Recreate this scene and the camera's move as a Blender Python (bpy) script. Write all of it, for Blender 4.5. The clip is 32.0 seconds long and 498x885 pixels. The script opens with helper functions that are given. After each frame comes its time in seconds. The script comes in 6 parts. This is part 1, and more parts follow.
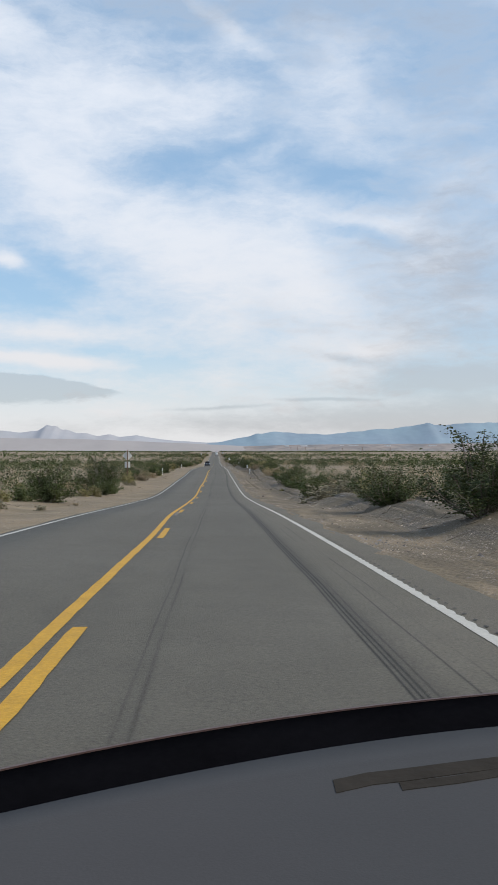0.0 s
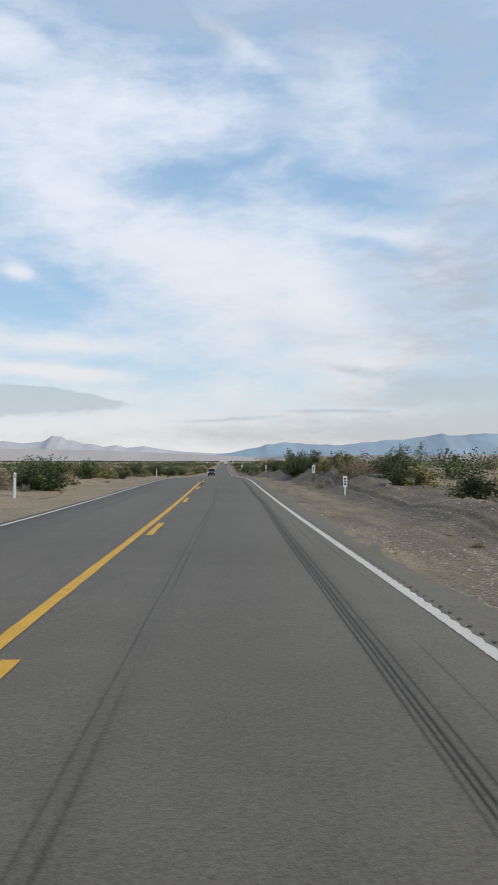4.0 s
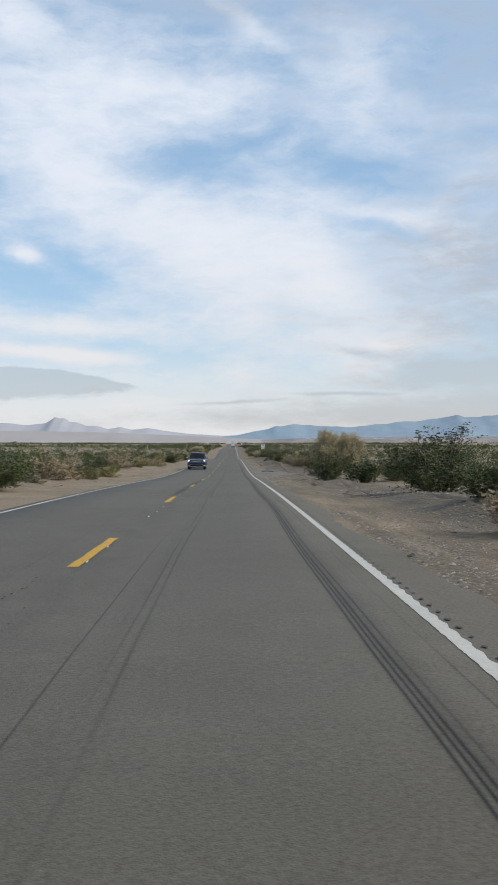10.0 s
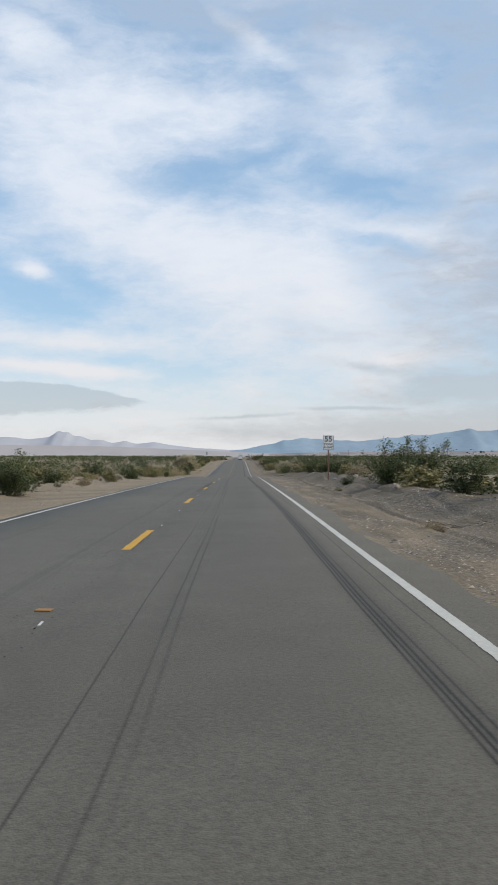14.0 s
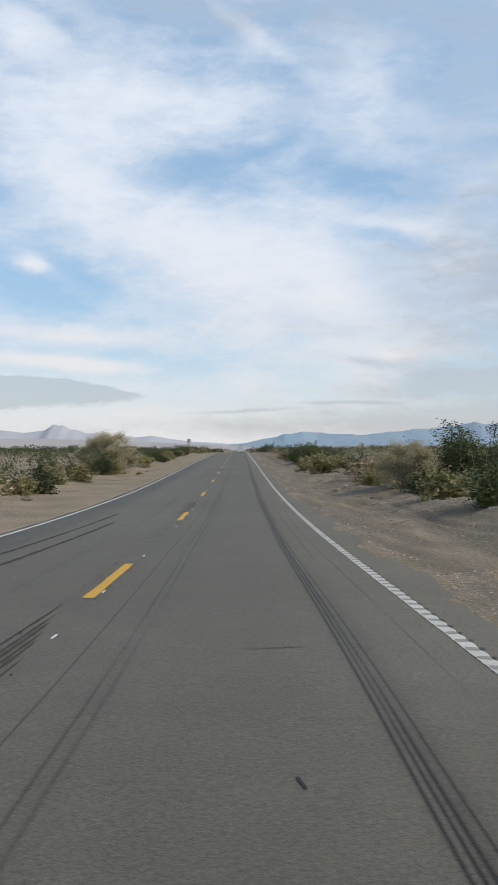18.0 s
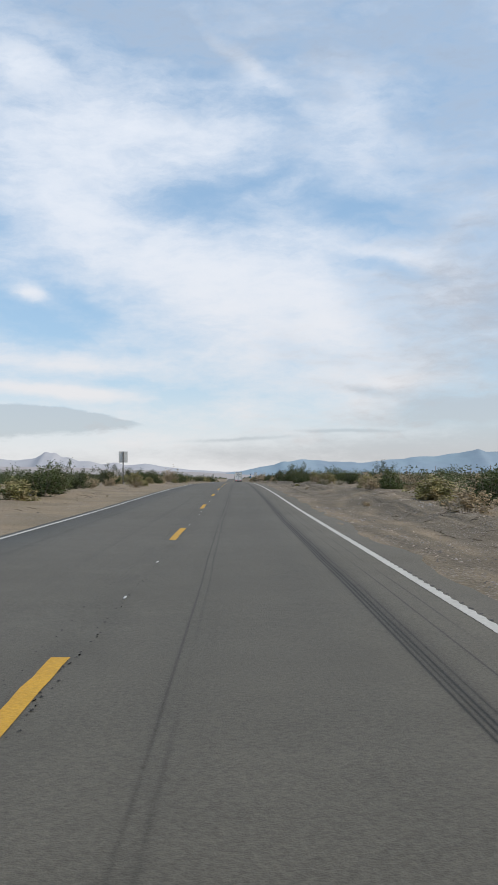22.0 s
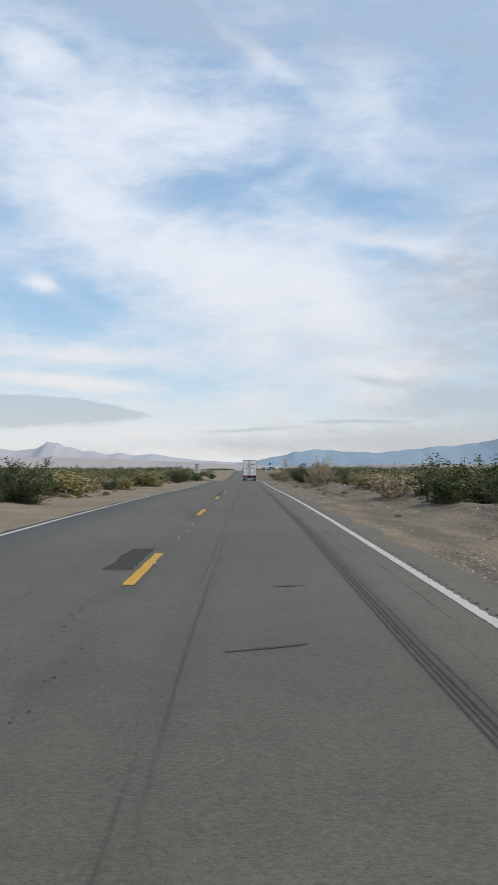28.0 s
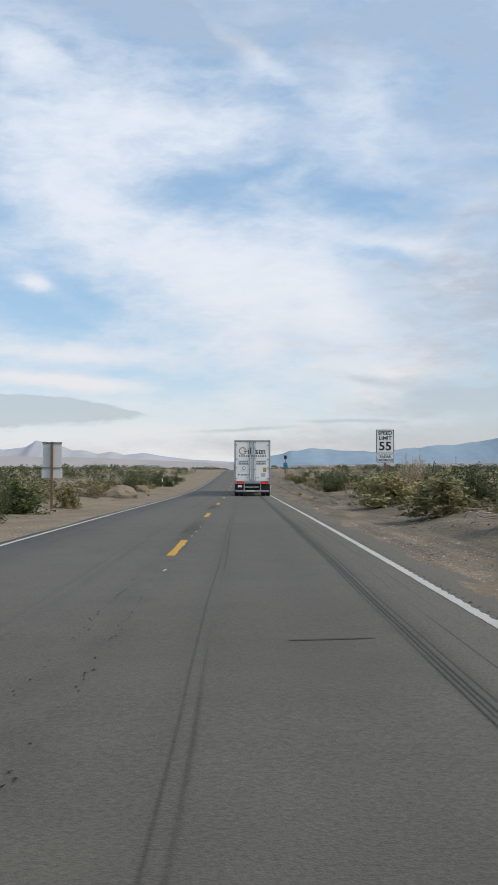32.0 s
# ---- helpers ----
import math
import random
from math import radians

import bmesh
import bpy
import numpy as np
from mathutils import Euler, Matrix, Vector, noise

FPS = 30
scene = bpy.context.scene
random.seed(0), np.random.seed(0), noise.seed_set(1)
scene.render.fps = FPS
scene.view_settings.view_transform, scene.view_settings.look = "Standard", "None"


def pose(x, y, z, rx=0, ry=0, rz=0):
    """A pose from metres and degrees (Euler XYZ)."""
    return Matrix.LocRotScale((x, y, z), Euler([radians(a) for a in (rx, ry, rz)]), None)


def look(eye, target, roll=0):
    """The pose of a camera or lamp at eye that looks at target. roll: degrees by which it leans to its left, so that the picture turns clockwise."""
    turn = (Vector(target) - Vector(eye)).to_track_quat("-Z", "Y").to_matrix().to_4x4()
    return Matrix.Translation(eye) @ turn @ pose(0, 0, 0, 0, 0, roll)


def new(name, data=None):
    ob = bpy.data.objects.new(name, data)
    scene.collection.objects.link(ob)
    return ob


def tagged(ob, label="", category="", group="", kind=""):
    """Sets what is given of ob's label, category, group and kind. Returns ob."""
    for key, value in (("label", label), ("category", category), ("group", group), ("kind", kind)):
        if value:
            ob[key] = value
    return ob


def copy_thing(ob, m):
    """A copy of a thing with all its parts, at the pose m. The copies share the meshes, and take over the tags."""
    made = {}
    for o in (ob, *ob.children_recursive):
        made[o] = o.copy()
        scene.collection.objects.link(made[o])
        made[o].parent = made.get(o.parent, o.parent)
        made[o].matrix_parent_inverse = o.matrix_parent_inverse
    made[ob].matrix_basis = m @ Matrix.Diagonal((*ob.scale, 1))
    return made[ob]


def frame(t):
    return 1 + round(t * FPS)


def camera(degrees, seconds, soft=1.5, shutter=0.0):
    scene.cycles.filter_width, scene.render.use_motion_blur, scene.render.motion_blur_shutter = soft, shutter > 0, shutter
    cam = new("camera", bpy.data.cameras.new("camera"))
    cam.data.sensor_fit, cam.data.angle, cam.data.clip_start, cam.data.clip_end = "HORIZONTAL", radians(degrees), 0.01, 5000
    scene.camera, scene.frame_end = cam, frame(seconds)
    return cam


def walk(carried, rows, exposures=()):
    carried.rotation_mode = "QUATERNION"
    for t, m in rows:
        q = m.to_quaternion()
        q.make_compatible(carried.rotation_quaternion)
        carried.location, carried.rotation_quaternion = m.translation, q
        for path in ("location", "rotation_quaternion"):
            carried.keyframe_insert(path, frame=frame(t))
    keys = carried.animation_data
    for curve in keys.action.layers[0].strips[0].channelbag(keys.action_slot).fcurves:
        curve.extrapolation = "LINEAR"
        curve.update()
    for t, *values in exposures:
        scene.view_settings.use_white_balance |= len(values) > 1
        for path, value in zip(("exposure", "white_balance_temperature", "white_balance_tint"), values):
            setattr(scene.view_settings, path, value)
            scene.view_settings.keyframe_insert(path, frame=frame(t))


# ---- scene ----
# ---- camera and its drive ----
cam = camera(30.29, 32.0, soft=1.6)
# seconds, x, y, z, tilt above level, heading (degrees)
DRIVE = [
    (0.0, 1.21, 10.58, 0.711, 0.243, -2.055),
    (0.5, 1.14, 23.73, 0.361, 0.055, -1.839),
    (1.0, 1.09, 36.93, -0.091, -0.110, -1.892),
    (1.5, 1.08, 50.17, -0.601, -0.357, -2.086),
    (2.0, 1.12, 63.40, -1.147, -0.439, -1.951),
    (2.5, 1.19, 76.55, -1.619, -0.357, -1.595),
    (3.0, 1.29, 89.50, -1.908, 0.498, -1.507),
    (3.5, 1.39, 102.17, -1.982, 0.788, -1.580),
    (4.0, 1.50, 114.54, -2.053, 0.966, -1.488),
    (4.5, 1.60, 126.64, -2.152, 1.145, -1.397),
    (5.0, 1.69, 138.47, -2.245, 1.323, -1.305),
    (5.5, 1.77, 150.05, -2.310, 1.502, -1.214),
    (6.0, 1.81, 161.38, -2.334, 1.311, -0.935),
    (6.5, 1.83, 172.52, -2.332, 1.296, -0.859),
    (7.0, 1.81, 183.67, -2.411, 1.024, -0.829),
    (7.5, 1.76, 195.02, -2.538, 0.673, -0.903),
    (8.0, 1.73, 206.46, -2.743, 0.450, -0.977),
    (8.5, 1.73, 217.86, -2.955, 0.115, -0.952),
    (9.0, 1.77, 229.32, -3.184, -0.126, -0.834),
    (9.5, 1.80, 240.96, -3.357, -0.102, -1.019),
    (10.0, 1.81, 252.89, -3.581, -0.114, -1.016),
    (10.5, 1.82, 265.08, -3.745, -0.263, -0.937),
    (11.0, 1.82, 276.98, -3.947, -0.272, -0.893),
    (11.5, 1.83, 288.24, -4.152, -0.350, -1.024),
    (12.0, 1.84, 299.96, -4.465, -0.206, -1.062),
    (12.5, 1.83, 313.10, -4.763, -0.150, -0.856),
    (13.0, 1.79, 326.73, -5.095, 0.047, -0.732),
    (13.5, 1.72, 339.78, -5.236, 0.423, -0.608),
    (14.0, 1.64, 352.48, -5.343, 0.799, -0.577),
    (14.5, 1.59, 365.32, -5.403, 0.870, -0.821),
    (15.0, 1.56, 378.35, -5.489, 0.909, -0.773),
    (15.5, 1.55, 391.53, -5.592, 0.948, -0.724),
    (16.0, 1.56, 404.82, -5.724, 0.988, -0.675),
    (16.5, 1.58, 418.17, -5.854, 1.027, -0.626),
    (17.0, 1.60, 431.55, -5.990, 1.297, -0.566),
    (17.5, 1.61, 444.93, -6.175, 0.818, -0.711),
    (18.0, 1.60, 458.39, -6.516, 0.443, -0.586),
    (18.5, 1.57, 471.99, -6.868, 0.429, -0.350),
    (19.0, 1.51, 485.55, -7.166, 0.509, -0.255),
    (19.5, 1.44, 498.92, -7.207, 0.915, -0.361),
    (20.0, 1.34, 512.26, -7.140, 1.297, -0.315),
    (20.5, 1.22, 525.79, -6.991, 1.531, -0.416),
    (21.0, 1.13, 539.62, -6.877, 1.811, -0.658),
    (21.5, 1.14, 553.74, -6.732, 2.022, -0.696),
    (22.0, 1.21, 567.80, -6.621, 2.198, -0.792),
    (22.5, 1.28, 581.52, -6.516, 2.149, -0.850),
    (23.0, 1.33, 595.16, -6.425, 1.936, -0.639),
    (23.5, 1.34, 609.04, -6.278, 1.806, -0.534),
    (24.0, 1.35, 623.08, -6.179, 1.946, -0.557),
    (24.5, 1.40, 637.10, -6.072, 1.809, -0.448),
    (25.0, 1.44, 651.11, -6.016, 1.778, -0.291),
    (25.5, 1.46, 665.16, -5.976, 1.654, -0.306),
    (26.0, 1.44, 679.25, -6.011, 1.635, -0.250),
    (26.5, 1.41, 693.40, -6.074, 1.617, -0.194),
    (27.0, 1.36, 707.58, -6.117, 1.598, -0.139),
    (27.5, 1.32, 721.81, -6.183, 1.580, -0.083),
    (28.0, 1.29, 736.08, -6.214, 1.620, -0.168),
    (28.5, 1.28, 750.37, -6.170, 1.646, -0.114),
    (29.0, 1.27, 764.61, -6.197, 1.660, -0.189),
    (29.5, 1.23, 778.73, -6.237, 1.533, -0.289),
    (30.0, 1.19, 792.72, -6.330, 1.593, -0.130),
    (30.5, 1.18, 806.62, -6.425, 1.474, -0.177),
    (31.0, 1.18, 820.48, -6.511, 1.460, -0.072),
    (31.5, 1.16, 834.37, -6.523, 1.591, -0.336),
    (32.0, 1.13, 848.27, -6.552, 1.593, -0.507),
]
walk(cam, [(t, pose(x, y, z, 90 + tilt, 0, head)) for t, x, y, z, tilt, head in DRIVE])


# ---- world: high thin cloud over a blue sky ----
world = bpy.data.worlds.new("sky")
scene.world = world
world.use_nodes = True
WT = world.node_tree
WT.nodes.clear()
SUN_EL, SUN_AZ = 42.0, 106.0      # degrees; azimuth clockwise from the road's direction


def wnode(kind, **sets):
    n = WT.nodes.new(kind)
    for key, value in sets.items():
        setattr(n, key, value)
    return n


def wmath(op, a, b=None, c=None):
    n = wnode("ShaderNodeMath", operation=op)
    for i, v in enumerate((a, b, c)):
        if v is None:
            continue
        if isinstance(v, (int, float)):
            n.inputs[i].default_value = v
        else:
            WT.links.new(v, n.inputs[i])
    return n.outputs[0]


def build_sky():
    link = WT.links.new
    gen = wnode("ShaderNodeTexCoord").outputs["Generated"]
    sep = wnode("ShaderNodeSeparateXYZ")
    link(gen, sep.inputs[0])
    az = wmath("ARCTAN2", sep.outputs[0], sep.outputs[1])
    el = wmath("ARCSINE", sep.outputs[2])
    # drifting wisps bend the coordinates
    flat = wnode("ShaderNodeCombineXYZ")
    link(az, flat.inputs[0]), link(wmath("MULTIPLY", el, 1.5), flat.inputs[1])
    bend = wnode("ShaderNodeTexNoise")
    bend.inputs["Scale"].default_value, bend.inputs["Detail"].default_value, bend.inputs["Roughness"].default_value = 11.0, 6.0, 0.6
    link(flat.outputs[0], bend.inputs["Vector"])
    bsep = wnode("ShaderNodeSeparateColor")
    link(bend.outputs["Color"], bsep.inputs[0])
    u = wmath("ADD", az, wmath("MULTIPLY", wmath("SUBTRACT", bsep.outputs[0], 0.5), 0.050))
    calm = wmath("MINIMUM", wmath("MULTIPLY_ADD", wmath("ABSOLUTE", el), 3.5, 0.12), 1.0)
    v = wmath("ADD", el, wmath("MULTIPLY", wmath("MULTIPLY", wmath("SUBTRACT", bsep.outputs[1], 0.5), 0.036), calm))

    def blobs(rows, start):
        total = start
        for a0, e0, ra, re, turn, amount in rows:
            c, s = math.cos(radians(turn)), math.sin(radians(turn))
            du, dv = wmath("SUBTRACT", u, radians(a0)), wmath("SUBTRACT", v, radians(e0))
            p = wmath("MULTIPLY_ADD", du, c / radians(ra), wmath("MULTIPLY", dv, -s / radians(ra)))
            q = wmath("MULTIPLY_ADD", du, s / radians(re), wmath("MULTIPLY", dv, c / radians(re)))
            r2 = wmath("MULTIPLY_ADD", p, p, wmath("MULTIPLY", q, q))
            g = wmath("POWER", 0.3679, r2)
            total = wmath("MULTIPLY_ADD", g, amount, total)
        return total

    # veils: azimuth, elevation, half widths, lean, amount
    bright = [
        (-13.5, 24.0, 2.6, 1.3, 20, 0.34), (-9.5, 22.3, 5.5, 1.6, 22, 0.26), (-8.5, 19.5, 7.0, 2.6, 10, 0.40), (-1.5, 20.6, 4.0, 1.1, 8, 0.32),
        (0.5, 24.6, 4.4, 0.55, 33, 0.42), (7.4, 20.4, 2.2, 3.4, -15, 0.32), (-11.0, 15.8, 4.5, 2.4, 35, 0.40), (-4.5, 13.0, 6.0, 2.2, 28, 0.44),
        (1.5, 11.5, 5.5, 2.6, 20, 0.42), (5.1, 11.3, 2.0, 3.2, -35, 0.26), (7.5, 14.1, 3.2, 0.55, 12, 0.50), (13.2, 14.9, 3.5, 0.9, -22, 0.38),
        (13.5, 11.8, 4.0, 1.8, -10, 0.30),
    ]
    low_bright = [
        (-12.8, 11.3, 0.9, 0.5, 10, 0.75), (-11.0, 7.0, 5.0, 0.6, 2, 0.50), (-10.5, 5.2, 6.0, 0.4, 4, 0.72), (10.3, 6.2, 3.0, 0.8, 3, 0.42),
        (10.5, 8.8, 8.0, 3.4, 0, 0.28), (-2.0, 7.5, 7.0, 1.2, 5, 0.26), (4.0, 4.0, 12.0, 2.0, 0, 0.22), (-4.2, 1.8, 14.1, 1.1, 0, 0.20),
    ]
    blue = [
        (-2.2, 17.0, 3.4, 1.3, -6, -0.62), (1.8, 18.2, 2.2, 0.45, -15, -0.26), (8.3, 16.2, 2.8, 1.0, 8, -0.58), (9.3, 13.0, 2.6, 0.5, 18, -0.42),
        (4.6, 17.6, 1.3, 0.7, 20, -0.10), (-12.7, 9.6, 3.6, 1.4, 8, -0.50), (-9.3, 10.6, 2.2, 0.7, 25, -0.32), (-4.0, 4.9, 3.2, 0.45, 0, -0.45),
        (-11.3, 24.6, 2.4, 0.5, 22, -0.34), (-14.6, 15.2, 1.6, 0.8, 20, -0.26), (12.7, 22.5, 3.0, 2.5, 0, -0.16), (-4.5, 25.8, 5.0, 1.3, 10, -0.26),
        (3.2, 22.3, 2.0, 1.6, 30, -0.22), (-5.5, 7.9, 2.6, 0.4, 3, -0.22),
    ]
    grey = [
        (12.8, 4.1, 7.4, 0.8, -2, 0.42),
        (11.0, 2.0, 12.0, 1.6, 0, 0.36), (15.5, 8.5, 7.0, 7.0, 0, 0.54), (14.8, 20.5, 5.5, 6.5, 0, 0.36), (3.0, 8.2, 3.4, 1.6, 20, 0.20),
        (8.2, 5.4, 2.6, 0.35, 6, 0.40), (12.0, 12.0, 6.0, 1.2, 10, 0.16), (6.7, 2.9, 2.5, 0.1, 0, 0.50), (0.0, 2.4, 3.2, 0.1, -3, 0.40),
        (7.0, 26.6, 12.0, 3.4, 0, 0.42), (-8.0, 27.0, 9.0, 2.6, 6, 0.40), (4.6, 22.3, 2.0, 3.6, 25, 0.20), (2.1, 1.4, 24.6, 0.9, 0, 0.34),
    ]
    # long streaks that lean down to the right
    lean = wnode("ShaderNodeMapping")
    lean.inputs["Rotation"].default_value = (0, 0, radians(24))
    lean.inputs["Scale"].default_value = (5.0, 17.0, 1.0)
    warped = wnode("ShaderNodeCombineXYZ")
    link(u, warped.inputs[0]), link(v, warped.inputs[1])
    link(warped.outputs[0], lean.inputs["Vector"])
    streak = wnode("ShaderNodeTexNoise")
    streak.inputs["Scale"].default_value, streak.inputs["Detail"].default_value, streak.inputs["Roughness"].default_value = 1.0, 6.0, 0.58
    link(lean.outputs[0], streak.inputs["Vector"])
    puff = wnode("ShaderNodeTexNoise")
    puff.inputs["Scale"].default_value, puff.inputs["Detail"].default_value, puff.inputs["Roughness"].default_value = 14.0, 6.0, 0.6
    link(flat.outputs[0], puff.inputs["Vector"])
    d = blobs(low_bright, blobs(bright, 0.50))
    d = blobs(blue, d)
    lean2 = wnode("ShaderNodeMapping")
    lean2.inputs["Rotation"].default_value = (0, 0, radians(-20))
    lean2.inputs["Scale"].default_value = (17.0, 52.0, 1.0)
    link(warped.outputs[0], lean2.inputs["Vector"])
    fibre = wnode("ShaderNodeTexNoise")
    fibre.inputs["Scale"].default_value, fibre.inputs["Detail"].default_value, fibre.inputs["Roughness"].default_value = 1.0, 9.0, 0.68
    link(lean2.outputs[0], fibre.inputs["Vector"])
    d = wmath("MULTIPLY_ADD", wmath("SUBTRACT", fibre.outputs[0], 0.5), 0.90, d)
    d = wmath("MULTIPLY_ADD", wmath("SUBTRACT", streak.outputs[0], 0.5), 0.75, d)
    d = wmath("MULTIPLY_ADD", wmath("SUBTRACT", puff.outputs[0], 0.5), 0.55, d)
    low = wmath("POWER", 0.3679, wmath("MULTIPLY", wmath("ABSOLUTE", el), 1 / radians(2.2)))
    d = wmath("MULTIPLY_ADD", low, 0.22, d)
    ramp = wnode("ShaderNodeMapRange")
    ramp.interpolation_type = "SMOOTHSTEP"
    link(d, ramp.inputs["Value"])
    ramp.inputs["From Min"].default_value, ramp.inputs["From Max"].default_value = -0.02, 1.26
    sky = wnode("ShaderNodeTexSky")
    sky.sky_type, sky.sun_disc = "NISHITA", False
    sky.sun_elevation, sky.sun_rotation = radians(SUN_EL), radians(SUN_AZ)
    sky.air_density, sky.dust_density, sky.ozone_density = 1.0, 0.4, 1.0
    clear = wnode("ShaderNodeBackground")
    clear.inputs["Strength"].default_value = 0.145
    tint = wnode("ShaderNodeMix", data_type="RGBA", blend_type="MULTIPLY")
    tint.inputs["Factor"].default_value = 1.0
    tint.inputs[7].default_value = (1.07, 1.13, 1.13, 1)
    link(sky.outputs[0], tint.inputs[6])
    even = wnode("ShaderNodeMix", data_type="RGBA")
    even.inputs["Factor"].default_value = 0.62
    even.inputs[7].default_value = (2.25, 3.48, 5.0, 1)
    link(tint.outputs[2], even.inputs[6])
    link(even.outputs[2], clear.inputs["Color"])
    veil = wnode("ShaderNodeMix", data_type="RGBA")
    # a flat lens of grey cloud with a crisp upper edge, low over the hills
    deg = 180 / math.pi

    def smooth(v, lo, hi):
        r = wnode("ShaderNodeMapRange")
        r.interpolation_type = "SMOOTHSTEP"
        r.inputs["From Min"].default_value, r.inputs["From Max"].default_value = lo, hi
        link(v, r.inputs["Value"])
        return r.outputs[0]

    ad = wmath("MULTIPLY", az, deg)
    ed = wmath("MULTIPLY_ADD", wmath("SUBTRACT", fibre.outputs[0], 0.5), 0.9, wmath("MULTIPLY", el, deg))
    off = wmath("ADD", ad, 14.8)
    over = wmath("SUBTRACT", ed, wmath("MULTIPLY_ADD", wmath("MULTIPLY", off, off), -0.0145, 4.55))
    lens = wmath("MULTIPLY", wmath("MULTIPLY", smooth(over, 0.10, -0.22), smooth(wmath("MULTIPLY_ADD", off, -0.075, ed), 2.0, 2.95)), wmath("MULTIPLY", smooth(ad, -3.6, -7.0), smooth(ad, -30.0, -22.0)))
    soft = wnode("ShaderNodeMapRange")
    soft.interpolation_type = "SMOOTHSTEP"
    soft.inputs["From Min"].default_value, soft.inputs["From Max"].default_value, soft.inputs["To Max"].default_value = 0.10, 0.75, 0.9
    link(wmath("MULTIPLY_ADD", wmath("SUBTRACT", fibre.outputs[0], 0.5), 0.85, wmath("MULTIPLY_ADD", wmath("SUBTRACT", streak.outputs[0], 0.5), -0.7, blobs(grey, lens))), soft.inputs["Value"])
    g = soft.outputs[0]
    link(g, veil.inputs["Factor"])
    warm, shade = wnode("ShaderNodeMix", data_type="RGBA"), wnode("ShaderNodeMix", data_type="RGBA")
    warm.inputs[6].default_value, warm.inputs[7].default_value = (0.755, 0.81, 0.90, 1), (0.775, 0.765, 0.770, 1)
    link(wmath("POWER", 0.3679, wmath("MULTIPLY", wmath("MULTIPLY", el, el), 1 / radians(10.0) ** 2)), warm.inputs["Factor"])
    link(warm.inputs["Factor"].links[0].from_socket, shade.inputs["Factor"])
    link(warm.outputs[2], veil.inputs[6])
    shade.inputs[6].default_value, shade.inputs[7].default_value = (0.385, 0.445, 0.545, 1), (0.515, 0.512, 0.525, 1)
    link(shade.outputs[2], veil.inputs[7])
    cloud = wnode("ShaderNodeBackground")
    cloud.inputs["Strength"].default_value = 1.04
    link(veil.outputs[2], cloud.inputs["Color"])
    mix = wnode("ShaderNodeMixShader")
    cover = wmath("MAXIMUM", wmath("MAXIMUM", ramp.outputs[0], wmath("MULTIPLY", g, 0.7)), wmath("MULTIPLY", wmath("POWER", 0.3679, wmath("MULTIPLY", wmath("MULTIPLY", el, el), 1 / radians(4.6) ** 2)), 0.93))
    link(cover, mix.inputs[0]), link(clear.outputs[0], mix.inputs[1]), link(cloud.outputs[0], mix.inputs[2])
    out = wnode("ShaderNodeOutputWorld")
    link(mix.outputs[0], out.inputs["Surface"])


build_sky()
sun = new("sun", bpy.data.lights.new("sun", "SUN"))
sun.data.energy, sun.data.angle, sun.data.color = 2.75, radians(3.0), (1.0, 0.895, 0.745)
sun.matrix_world = look((200 * math.sin(radians(SUN_AZ)), 200 * math.cos(radians(SUN_AZ)), 200 * math.tan(radians(SUN_EL))), (0, 0, 0))

# ---- materials ----


